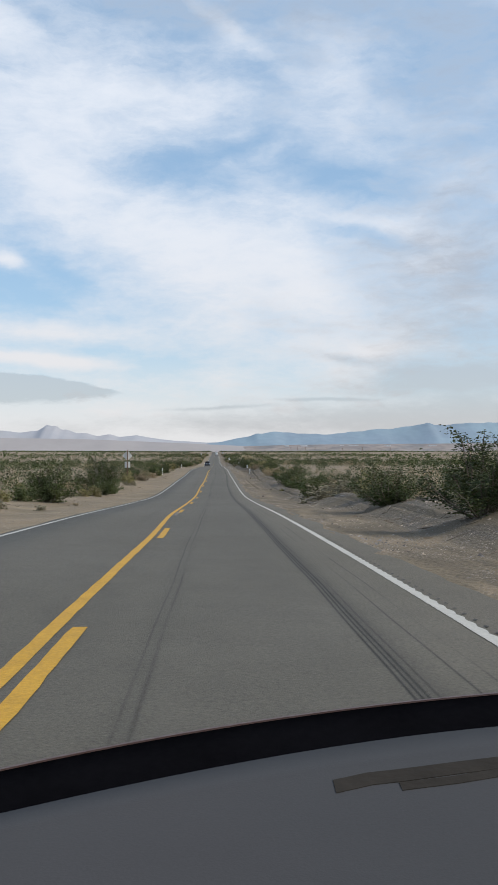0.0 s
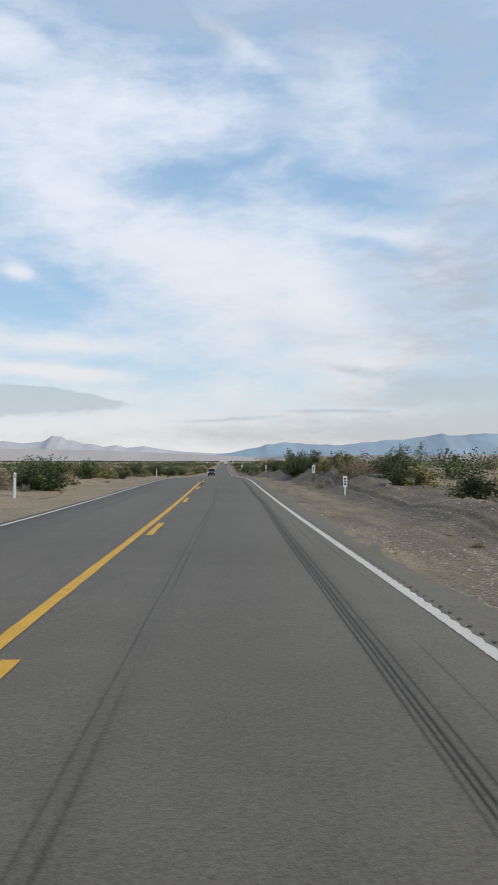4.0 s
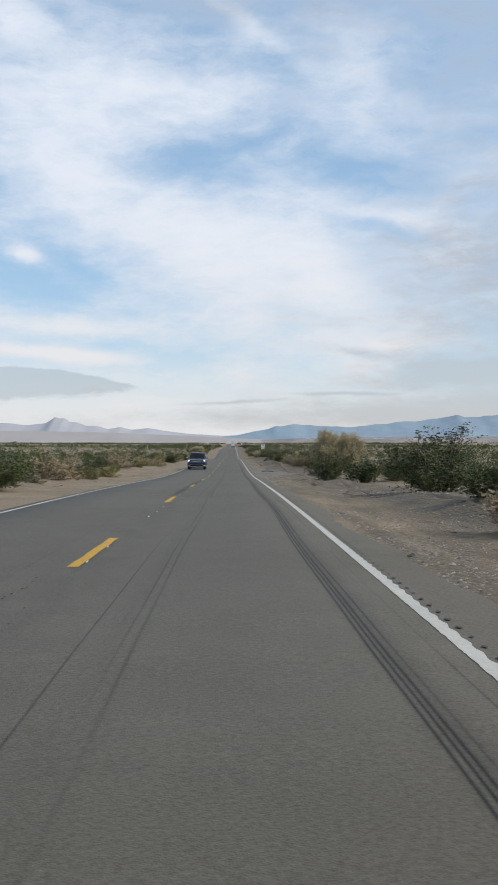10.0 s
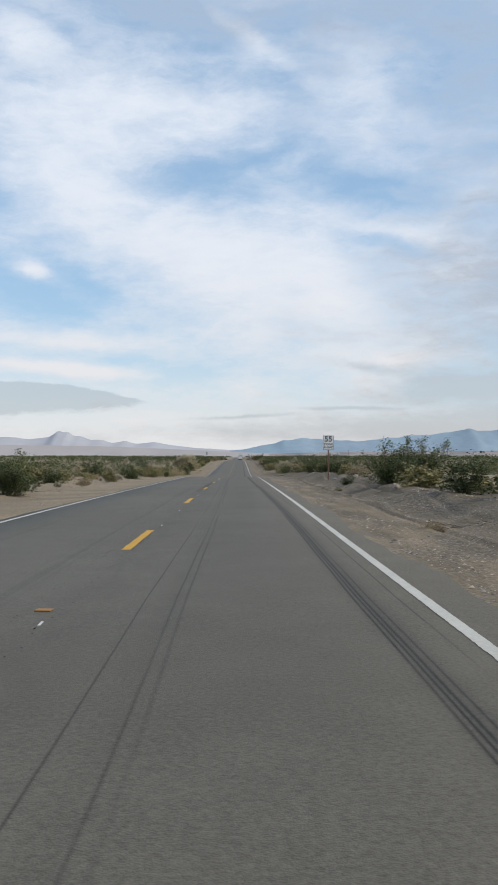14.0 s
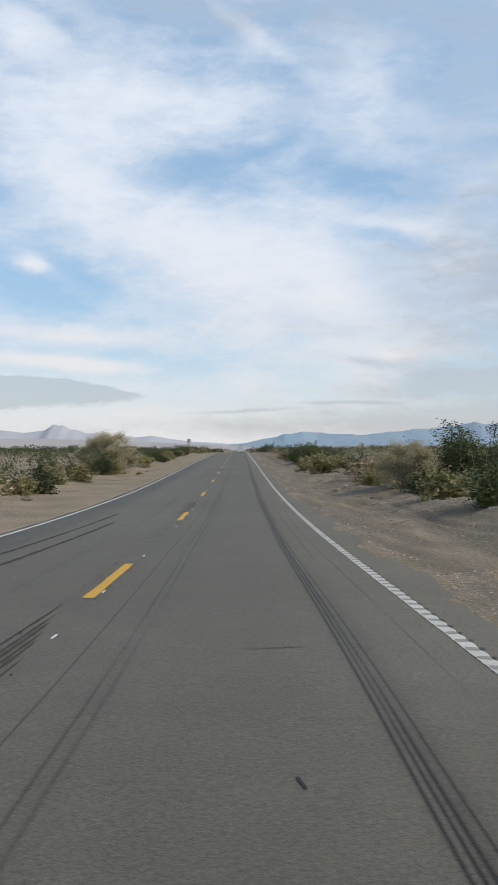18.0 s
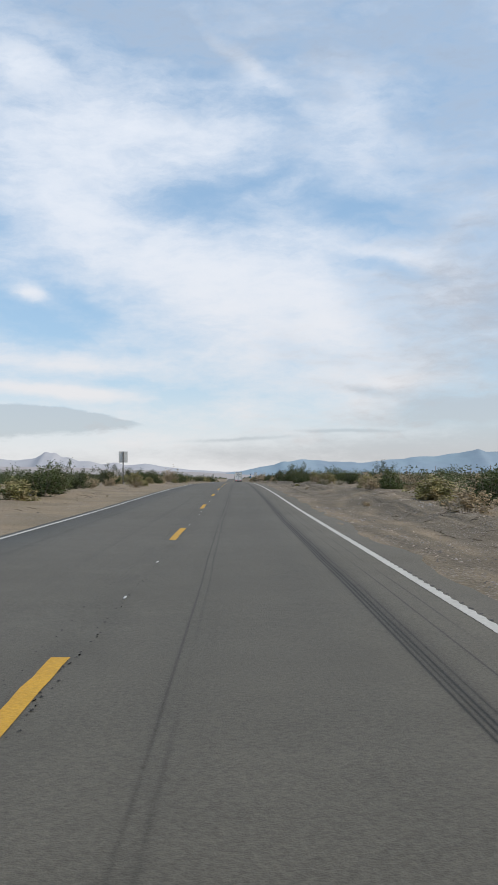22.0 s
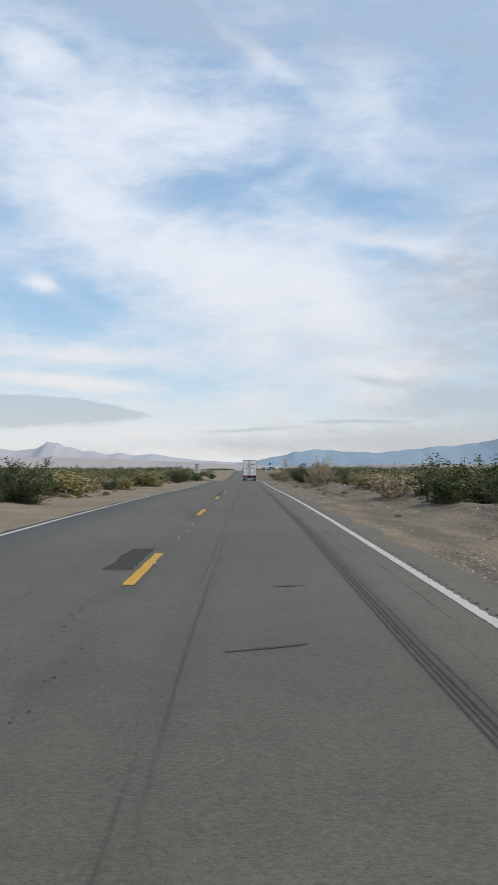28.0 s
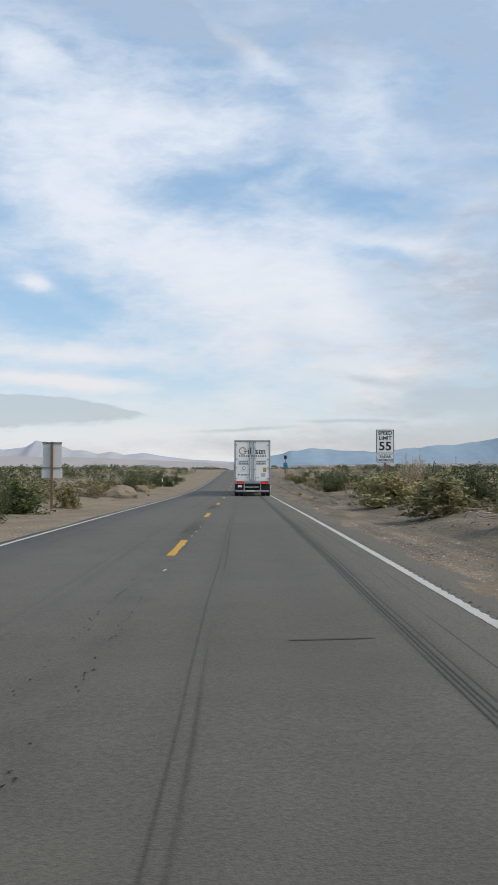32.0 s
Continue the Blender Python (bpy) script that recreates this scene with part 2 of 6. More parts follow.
def material(name, colour, rough=0.7, metal=0.0, vary=0.12, scale=6.0, fine=0.06, fine_scale=90.0, bump=0.15, bump_scale=60.0,
             coat=0.0, glow=0.0, relief=0.02, per_island=0.0, per_object=0.0, second=None, second_scale=2.0, through_light=0.0, spec=0.5):
    m = bpy.data.materials.new(name)
    m.use_nodes = True
    nt = m.node_tree
    b = nt.nodes["Principled BSDF"]
    b.inputs["Roughness"].default_value, b.inputs["Metallic"].default_value = rough, metal
    b.inputs["Specular IOR Level"].default_value = spec
    b.inputs["Coat Weight"].default_value = coat
    geo = nt.nodes.new("ShaderNodeTexCoord")

    def noise_of(size, detail=4.0):
        n = nt.nodes.new("ShaderNodeTexNoise")
        n.inputs["Scale"].default_value, n.inputs["Detail"].default_value = size, detail
        nt.links.new(geo.outputs["Object"], n.inputs["Vector"])
        return n.outputs[0]

    def value(op, a, c):
        n = nt.nodes.new("ShaderNodeMath")
        n.operation = op
        for i, x in enumerate((a, c)):
            if isinstance(x, (int, float)):
                n.inputs[i].default_value = x
            else:
                nt.links.new(x, n.inputs[i])
        return n.outputs[0]

    f = value("ADD", 1.0, value("MULTIPLY", value("SUBTRACT", noise_of(scale), 0.5), 2 * vary))
    f = value("ADD", f, value("MULTIPLY", value("SUBTRACT", noise_of(fine_scale, 2.0), 0.5), 2 * fine))
    if per_island:
        g = nt.nodes.new("ShaderNodeNewGeometry")
        f = value("ADD", f, value("MULTIPLY", value("SUBTRACT", g.outputs["Random Per Island"], 0.5), 2 * per_island))
    if per_object:
        g = nt.nodes.new("ShaderNodeObjectInfo")
        f = value("ADD", f, value("MULTIPLY", value("SUBTRACT", g.outputs["Random"], 0.5), 2 * per_object))
    mixed = nt.nodes.new("ShaderNodeMix")
    mixed.data_type = "RGBA"
    mixed.inputs[6].default_value = (*colour, 1)
    mixed.inputs[7].default_value = (*(second or colour), 1)
    ramp = nt.nodes.new("ShaderNodeMapRange")
    ramp.inputs["From Min"].default_value, ramp.inputs["From Max"].default_value = 0.42, 0.62
    nt.links.new(noise_of(second_scale, 5.0), ramp.inputs["Value"])
    nt.links.new(ramp.outputs[0], mixed.inputs[0])
    scaled = nt.nodes.new("ShaderNodeVectorMath")
    scaled.operation = "SCALE"
    nt.links.new(mixed.outputs[2], scaled.inputs[0])
    nt.links.new(f, scaled.inputs["Scale"])
    nt.links.new(scaled.outputs[0], b.inputs["Base Color"])
    if bump:
        bp = nt.nodes.new("ShaderNodeBump")
        bp.inputs["Strength"].default_value, bp.inputs["Distance"].default_value = bump, relief
        nt.links.new(noise_of(bump_scale, 4.0), bp.inputs["Height"])
        nt.links.new(bp.outputs[0], b.inputs["Normal"])
    if glow:
        b.inputs["Emission Color"].default_value = (*colour, 1)
        b.inputs["Emission Strength"].default_value = glow
    if through_light:
        out = nt.nodes["Material Output"]
        tr = nt.nodes.new("ShaderNodeBsdfTranslucent")
        nt.links.new(scaled.outputs[0], tr.inputs["Color"])
        mx = nt.nodes.new("ShaderNodeMixShader")
        mx.inputs[0].default_value = through_light
        nt.links.new(b.outputs[0], mx.inputs[1]), nt.links.new(tr.outputs[0], mx.inputs[2])
        nt.links.new(mx.outputs[0], out.inputs["Surface"])
    return m


def striped_asphalt():
    """Grey desert asphalt: aggregate grain, patches, rubber tracks and a lane seam along the road, skid marks of one lane change."""
    m = material("asphalt", (0.0955, 0.0868, 0.0690), 0.7, vary=0.16, scale=1.7, fine=0.55, fine_scale=38, bump=0.4, bump_scale=90,
                 second=(0.1060, 0.0970, 0.0790), second_scale=0.15, spec=0.24)
    nt = m.node_tree
    b = nt.nodes["Principled BSDF"]
    base = b.inputs["Base Color"].links[0].from_socket
    geo = nt.nodes.new("ShaderNodeTexCoord")
    sep = nt.nodes.new("ShaderNodeSeparateXYZ")
    nt.links.new(geo.outputs["Object"], sep.inputs[0])

    def op(kind, a, c=0.0, e=0.0):
        n = nt.nodes.new("ShaderNodeMath")
        n.operation = kind
        for i, x in enumerate((a, c, e)):
            if isinstance(x, (int, float)):
                n.inputs[i].default_value = x
            else:
                nt.links.new(x, n.inputs[i])
        return n.outputs[0]

    def tone(sx, sy, seed, detail=3.0):
        mp = nt.nodes.new("ShaderNodeMapping")
        mp.inputs["Scale"].default_value, mp.inputs["Location"].default_value = (sx, sy, 0), (seed, seed * 2, 0)
        n = nt.nodes.new("ShaderNodeTexNoise")
        n.inputs["Scale"].default_value, n.inputs["Detail"].default_value = 1.0, detail
        nt.links.new(geo.outputs["Object"], mp.inputs[0]), nt.links.new(mp.outputs[0], n.inputs["Vector"])
        return n.outputs[0]

    wob = op("MULTIPLY", op("SUBTRACT", tone(0.0, 0.05, 3), 0.5), 0.22)

    def rise(lo, hi):
        r = nt.nodes.new("ShaderNodeMapRange")
        r.interpolation_type = "SMOOTHSTEP"
        r.inputs["From Min"].default_value, r.inputs["From Max"].default_value = lo, hi
        nt.links.new(sep.outputs[1], r.inputs["Value"])
        return r.outputs[0]

    # the wheel paths swing towards the edge on the middle stretch
    swing = op("MULTIPLY", op("MULTIPLY", rise(100, 150), op("SUBTRACT", 1.0, rise(370, 430))), 0.36)
    swing = op("ADD", swing, op("MULTIPLY", rise(500, 560), 0.10))
    x = op("SUBTRACT", op("ADD", sep.outputs[0], wob), swing)

    def band(centre, half, depth, lo=0.42, hi=0.58, sx=9.0, sy=0.05, seed=1.0):
        away = op("DIVIDE", op("SUBTRACT", x, centre), half)
        bell = op("POWER", 0.3679, op("MULTIPLY", away, away))
        r = nt.nodes.new("ShaderNodeMapRange")
        r.inputs["From Min"].default_value, r.inputs["From Max"].default_value = lo, hi
        nt.links.new(tone(sx, sy, seed), r.inputs["Value"])
        return op("SUBTRACT", 1.0, op("MULTIPLY", op("MULTIPLY", bell, r.outputs[0]), depth))

    total = band(2.45, 0.13, 0.30, 0.22, 0.5, 3.0, 0.04, 1.0)
    for args in ((2.345, 0.012, 0.78, 0.24, 0.44, 1.0, 0.10, 12.0), (2.39, 0.011, 0.82, 0.20, 0.38, 1.0, 0.09, 13.0), (2.43, 0.013, 0.80, 0.22, 0.40, 1.0, 0.11, 14.0), (2.495, 0.010, 0.62, 0.30, 0.50, 1.0, 0.08, 16.0),
                 (0.70, 0.012, 0.44, 0.36, 0.52, 1.0, 0.10, 4.0), (0.79, 0.016, 0.40, 0.38, 0.56, 1.0, 0.10, 5.0), (2.76, 0.010, 0.58, 0.42, 0.54, 1.0, 0.10, 6.0), (2.95, 0.010, 0.52, 0.44, 0.55, 1.0, 0.12, 7.0),
                 (-0.95, 0.15, 0.16, 0.46, 0.6, 6.0, 0.03, 8.0), (-2.6, 0.16, 0.16, 0.46, 0.6, 6.0, 0.03, 9.0), (1.5, 0.7, 0.09, 0.35, 0.65, 0.6, 0.03, 15.0), (0.75, 0.16, 0.16, 0.35, 0.6, 3.0, 0.04, 17.0),
                 (-0.10, 0.30, 0.16, 0.40, 0.64, 2.6, 0.8, 31.0)):
        total = op("MULTIPLY", total, band(*args))
    seam = op("SUBTRACT", 1.0, op("MULTIPLY", op("SUBTRACT", 1.0, band(0.42, 0.009, 0.55, 0.38, 0.5, 0.5, 0.03, 22.0)), op("MULTIPLY", rise(150, 190), op("SUBTRACT", 1.0, rise(505, 540)))))
    total = op("MULTIPLY", total, seam)
    sc = nt.nodes.new("ShaderNodeVectorMath")
    sc.operation = "SCALE"
    nt.links.new(base, sc.inputs[0]), nt.links.new(total, sc.inputs["Scale"])
    nt.links.new(sc.outputs[0], b.inputs["Base Color"])
    return m


def desert_ground():
    """Pinkish sand with gravel, darker crust and far pale flats."""
    m = material("desert_sand", (0.252, 0.198, 0.134), 0.9, vary=0.32, scale=0.9, fine=0.50, fine_scale=20, bump=1.0, bump_scale=9, relief=0.09,
                 second=(0.185, 0.150, 0.105), second_scale=0.45, spec=0.2)
    nt = m.node_tree
    b = nt.nodes["Principled BSDF"]
    base = b.inputs["Base Color"].links[0].from_socket
    geo = nt.nodes.new("ShaderNodeTexCoord")
    sep = nt.nodes.new("ShaderNodeSeparateXYZ")
    nt.links.new(geo.outputs["Object"], sep.inputs[0])

    def ranged(socket, lo, hi):
        r = nt.nodes.new("ShaderNodeMapRange")
        r.interpolation_type = "SMOOTHSTEP"
        r.inputs["From Min"].default_value, r.inputs["From Max"].default_value = lo, hi
        nt.links.new(socket, r.inputs["Value"])
        return r.outputs[0]

    def times(p, q):
        n = nt.nodes.new("ShaderNodeMath")
        n.operation = "MULTIPLY"
        nt.links.new(p, n.inputs[0]), nt.links.new(q, n.inputs[1])
        return n.outputs[0]

    cell = nt.nodes.new("ShaderNodeTexVoronoi")
    cell.inputs["Scale"].default_value = 24.0
    nt.links.new(geo.outputs["Object"], cell.inputs["Vector"])
    grey = nt.nodes.new("ShaderNodeSeparateColor")
    nt.links.new(cell.outputs["Color"], grey.inputs[0])
    drifted = nt.nodes.new("ShaderNodeTexNoise")
    drifted.inputs["Scale"].default_value, drifted.inputs["Detail"].default_value = 0.55, 5.0
    nt.links.new(geo.outputs["Object"], drifted.inputs["Vector"])
    stony = times(ranged(grey.outputs[0], 0.45, 0.6), ranged(drifted.outputs[0], 0.40, 0.58))
    near = ranged(cell.outputs["Distance"], 0.62, 0.30)
    stony = times(stony, near)
    stone = nt.nodes.new("ShaderNodeMix")
    stone.data_type = "RGBA"
    stone.inputs[6].default_value, stone.inputs[7].default_value = (0.09, 0.082, 0.078, 1), (0.36, 0.31, 0.26, 1)
    nt.links.new(grey.outputs[1], stone.inputs[0])
    n = nt.nodes.new("ShaderNodeTexNoise")
    n.inputs["Scale"].default_value, n.inputs["Detail"].default_value = 0.45, 5.0
    nt.links.new(geo.outputs["Object"], n.inputs["Vector"])
    patch = times(times(ranged(sep.outputs[0], 5.4, 6.3), ranged(sep.outputs[0], 11.0, 8.4)), times(ranged(n.outputs[0], 0.26, 0.50), ranged(sep.outputs[1], 560.0, 300.0)))
    mx = nt.nodes.new("ShaderNodeMix")
    mx.data_type = "RGBA"
    nt.links.new(patch, mx.inputs[0]), nt.links.new(base, mx.inputs[6])
    mx.inputs[7].default_value = (0.080, 0.075, 0.067, 1)
    # gravelly grade along the right shoulder, darker than the sand
    streaks = nt.nodes.new("ShaderNodeMapping")
    streaks.inputs["Scale"].default_value = (1.6, 0.22, 1.0)
    nt.links.new(geo.outputs["Object"], streaks.inputs[0])
    graded = nt.nodes.new("ShaderNodeTexNoise")
    graded.inputs["Scale"].default_value, graded.inputs["Detail"].default_value = 1.0, 6.0
    nt.links.new(streaks.outputs[0], graded.inputs["Vector"])
    grade = times(times(ranged(sep.outputs[0], 3.6, 4.2), ranged(sep.outputs[0], 11.0, 7.5)), ranged(graded.outputs[0], 0.28, 0.60))
    gm = nt.nodes.new("ShaderNodeMix")
    gm.data_type = "RGBA"
    nt.links.new(grade, gm.inputs[0]), nt.links.new(mx.outputs[2], gm.inputs[6])
    gm.inputs[7].default_value = (0.128, 0.105, 0.075, 1)
    top = nt.nodes.new("ShaderNodeMix")
    top.data_type = "RGBA"
    nt.links.new(stony, top.inputs[0]), nt.links.new(gm.outputs[2], top.inputs[6]), nt.links.new(stone.outputs[2], top.inputs[7])
    nt.links.new(top.outputs[2], b.inputs["Base Color"])
    return m


ASPHALT, SAND = striped_asphalt(), desert_ground()
WHITE_LINE = material("white_road_paint", (0.44, 0.43, 0.395), 0.8, vary=0.18, scale=1.2, fine=0.22, fine_scale=30, bump=0.1, spec=0.2)
YELLOW_LINE = material("yellow_road_paint", (0.47, 0.258, 0.014), 0.7, vary=0.18, scale=2.5, fine=0.35, fine_scale=30, bump=0.3)
TAR = material("dark_rubber_and_tar", (0.035, 0.034, 0.033), 0.9, spec=0.1, vary=0.3, scale=5, fine=0.3, fine_scale=40)
PULLOUT = material("worn_asphalt", (0.098, 0.09, 0.081), 0.85, vary=0.25, scale=0.6, fine=0.25, fine_scale=30, bump=0.6, second=(0.185, 0.155, 0.125), second_scale=0.5)
GRAVEL = material("grey_gravel", (0.250, 0.205, 0.160), 0.9, vary=0.15, per_island=0.75, bump=0.3, second=(0.14, 0.135, 0.135), second_scale=0.5)
# the blue is distance haze, mixed into the base colour of the range
MOUNTAIN_HAZE_BLUE = material("far_haze_blue_mountain", (0.235, 0.300, 0.370), 1.0, vary=0.15, scale=0.004, fine=0.10, fine_scale=0.03, bump=0, spec=0.0, second=(0.25, 0.33, 0.395), second_scale=0.003)
# haze over this range is painted in as a paler colour
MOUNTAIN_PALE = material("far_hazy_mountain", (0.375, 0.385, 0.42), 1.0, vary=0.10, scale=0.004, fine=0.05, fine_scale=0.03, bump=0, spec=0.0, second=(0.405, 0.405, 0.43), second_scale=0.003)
# pale tone imitates the haze lying low before the mountains
HAZE_PALE = material("far_haze_flat", (0.355, 0.335, 0.335), 1.0, vary=0.10, scale=0.002, fine=0.05, fine_scale=0.02, bump=0, spec=0.0)
VALLEY_BROWN = material("far_brown_flat", (0.285, 0.255, 0.245), 1.0, vary=0.25, scale=0.004, fine=0.30, fine_scale=0.03, bump=0, spec=0.0, second=(0.22, 0.215, 0.22), second_scale=0.01)
ROOF_WHITE = material("far_white_roof", (0.55, 0.57, 0.61), 0.6, vary=0.05)

LEAF_GREEN = material("creosote_leaf", (0.045, 0.065, 0.014), 0.65, vary=0.45, scale=0.5, per_island=0.28, per_object=0.3, bump=0, second=(0.074, 0.090, 0.024), second_scale=3.0, through_light=0.2)
LEAF_BRIGHT = material("fresh_green_leaf", (0.205, 0.192, 0.070), 0.65, vary=0.3, scale=1.0, per_island=0.25, per_object=0.25, bump=0, second=(0.29, 0.24, 0.12), second_scale=3.0, through_light=0.25)
LEAF_PALE = material("grey_green_leaf", (0.30, 0.27, 0.185), 0.7, vary=0.35, scale=0.8, per_island=0.22, per_object=0.15, bump=0, second=(0.25, 0.225, 0.15), second_scale=2.0, through_light=0.3)
LEAF_TREE = material("pale_tree_leaf", (0.44, 0.385, 0.255), 0.75, vary=0.3, scale=1.2, per_island=0.18, per_object=0.08, bump=0, second=(0.36, 0.33, 0.20), second_scale=1.5, through_light=0.4)
LEAF_DRY = material("dry_straw_leaf", (0.33, 0.26, 0.155), 0.8, vary=0.4, scale=0.6, per_island=0.22, per_object=0.3, bump=0, second=(0.27, 0.215, 0.145), second_scale=2.0, through_light=0.2)
BARK = material("grey_desert_bark", (0.160, 0.130, 0.100), 0.9, vary=0.3, scale=8, per_object=0.2, bump=0.4)
STRAW = material("bleached_twig", (0.330, 0.270, 0.195), 0.9, vary=0.25, scale=8, per_object=0.2, bump=0.3)

# ---- mesh helpers ----


def part(name, bm, mat, parent=None, label="", smooth=False):
    me = bpy.data.meshes.new(name)
    bmesh.ops.recalc_face_normals(bm, faces=bm.faces)
    bm.to_mesh(me)
    bm.free()
    if smooth:
        me.polygons.foreach_set("use_smooth", [True] * len(me.polygons))
    return mesh_part(name, me, mat, parent, label)


def mesh_part(name, me, mat, parent=None, label=""):
    ob = new(name, me)
    if not me.materials:
        me.materials.append(mat)
    if parent:
        ob.parent = parent
    if label:
        ob["label"] = label
    return ob


def arrays(name, verts, faces):
    """A mesh out of numpy arrays: faces all of one size."""
    verts, faces = np.asarray(verts, np.float32), np.asarray(faces, np.int32)
    me = bpy.data.meshes.new(name)
    n, k = faces.shape
    me.vertices.add(len(verts)), me.loops.add(n * k), me.polygons.add(n)
    me.vertices.foreach_set("co", verts.ravel())
    me.loops.foreach_set("vertex_index", faces.ravel())
    me.polygons.foreach_set("loop_start", np.arange(0, n * k, k, dtype=np.int32))
    me.update(calc_edges=True)
    return me


def box(bm, x0, x1, y0, y1, z0, z1, bevel=0.0):
    made = bmesh.ops.create_cube(bm, size=1.0)["verts"]
    bmesh.ops.transform(bm, matrix=Matrix.LocRotScale(((x0 + x1) / 2, (y0 + y1) / 2, (z0 + z1) / 2), None, (abs(x1 - x0), abs(y1 - y0), abs(z1 - z0))), verts=made)
    if bevel:
        edges = list({e for v in made for e in v.link_edges})
        bmesh.ops.bevel(bm, geom=edges, offset=bevel, segments=2, profile=0.6, affect="EDGES")
    return bm


def boxed(*a, **k):
    return box(bmesh.new(), *a, **k)


def rod(bm, a, b, r0, r1=None, sides=8):
    a, b = Vector(a), Vector(b)
    m = Matrix.Translation((a + b) / 2) @ (b - a).to_track_quat("Z", "Y").to_matrix().to_4x4()
    bmesh.ops.create_cone(bm, cap_ends=True, segments=sides, radius1=r0, radius2=r0 if r1 is None else r1, depth=(b - a).length, matrix=m)
    return bm


def empty(name, at, label, category, group="", turn=0.0):
    e = new(name)
    e.empty_display_size = 0.2
    e.matrix_world = pose(*at, 0, 0, turn)
    return tagged(e, label, category, group)


# ---- the lie of the land ----
STATIONS = [0.30, -0.29, -0.85, -1.53, -2.33, -3.02, -3.27, -3.39, -3.55, -3.62, -3.66, -3.92, -4.29, -4.63, -4.96, -5.30, -5.74, -6.22, -6.52, -6.67, -6.79, -6.96, -7.16, -7.39, -7.88, -8.35, -8.48, -8.35, -8.16, -7.96, -7.83, -7.69, -7.49, -7.35, -7.29, -7.31, -7.38, -7.46, -7.49, -7.47, -7.53, -7.67, -7.78, -7.80, -7.94, -8.15, -8.40, -8.61, -8.68, -8.63, -8.50, -8.32, -8.10, -7.89, -7.67, -7.46, -7.24]


def step(a, b, v):
    t = np.clip((np.asarray(v, float) - a) / (b - a), 0, 1)
    return t * t * (3 - 2 * t)


def road_z(y):
    """Height of the road: stations every 20 m from y = -20, smooth between; past them it falls away to the valley."""
    y = np.asarray(y, float)
    z = np.asarray(STATIONS)
    q = np.clip((y + 20) / 20, 0.0, len(z) - 1.001)
    i = np.clip(q.astype(int), 1, len(z) - 3)
    t = q - i
    a, b, c, d = z[i - 1], z[i], z[i + 1], z[i + 2]
    h = b + 0.5 * t * (c - a + t * (2 * a - 5 * b + 4 * c - d + t * (3 * (b - c) + d - a)))
    return h - 20.0 * step(1100, 4200, y) + 0.02 * np.clip(-20 - y, 0, 200)


def plain_z(y):
    """The desert floor beside the road, without the road's small dips."""
    return (road_z(np.asarray(y) - 45) + road_z(np.asarray(y) - 15) + road_z(np.asarray(y) + 15) + road_z(np.asarray(y) + 45)) / 4


def lattice(x, y, seed):
    i, j = np.floor(x).astype(np.int64), np.floor(y).astype(np.int64)
    u, v = x - i, y - j
    u, v = u * u * (3 - 2 * u), v * v * (3 - 2 * v)

    def h(a, b):
        n = (a * 374761393 + b * 668265263 + seed * 1442695041) & 0x7fffffff
        n = ((n ^ (n >> 13)) * 1274126177) & 0x7fffffff
        return ((n ^ (n >> 16)) & 0xffff) / 65535.0
    return (h(i, j) * (1 - u) + h(i + 1, j) * u) * (1 - v) + (h(i, j + 1) * (1 - u) + h(i + 1, j + 1) * u) * v - 0.5


def bank(y):
    """Height of the graded bank along the right shoulder."""
    return (0.45 * (1 - step(55, 80, y)) + 0.25 * step(55, 80, y) * (1 - step(140, 160, y)) + 0.8 * step(140, 165, y) * (1 - step(255, 290, y))
            + 0.4 * step(345, 360, y) * (1 - step(470, 500, y)) + 0.25 * step(470, 500, y))


ROAD_L, ROAD_R = -3.55, 3.92


def ground_z(x, y):
    x, y = np.asarray(x, float), np.asarray(y, float)
    away = np.maximum(x - ROAD_R, ROAD_L - x)
    far = step(12, 45, np.abs(x))
    h = road_z(y) * (1 - far) + plain_z(y) * far
    edge = x - 7.75 + 1.3 * lattice(y / 5.0, y * 0, 5)
    h = h + np.where(x > 0, 0.10 * np.exp(-(edge / 0.3) ** 2) * step(0.1, 0.4, bank(y)), 0.0)
    h = h + np.where(x > 0, bank(y) * step(5.7, 7.7, x + 1.3 * lattice(y / 5.0, y * 0, 5)), 0.15 * step(5.8, 8.5, -x))
    rough = step(0.4, 4.0, away)
    h = h + rough * (0.30 * lattice(x / 6, y / 6, 1) + 0.16 * lattice(x / 2.2, y / 2.2, 2) + 0.10 * lattice(x / 0.9, y / 0.9, 3))
    h = h + step(0.2, 1.5, away) * 0.035 * lattice(x / 0.5, y / 1.2, 4)
    for k, off in enumerate((0.0, 1.55)):
        line = 5.35 + off + 1.1 * lattice(y / 60, y * 0, 61) + 0.12 * lattice(y / 7, y * 0, 62)
        there = step(-0.12, 0.08, lattice(y / 22, y * 0 + k, 63))
        d = (x - line) / 0.11
        h = h + there * (0.05 * np.exp(-(np.abs(d) - 1.7) ** 2) - 0.085 * np.exp(-d * d))
    h = h + step(40, 400, np.abs(x)) * 3.0 * lattice(x / 160, y / 160, 7)
    h = h + np.where(x < 0, step(-0.06, 0.05, away), step(-0.45, -0.1, away)) * (1 - step(0.3, 1.2, away)) * (0.015 + 0.075 * lattice(y / 3.1, x / 0.5, 65) + 0.05 * lattice(y / 0.8, x / 0.2, 66))
    return h - 0.035 - 0.10 * (1 - np.where(x < 0, step(-0.16, -0.01, away), step(-0.6, -0.30, away)))


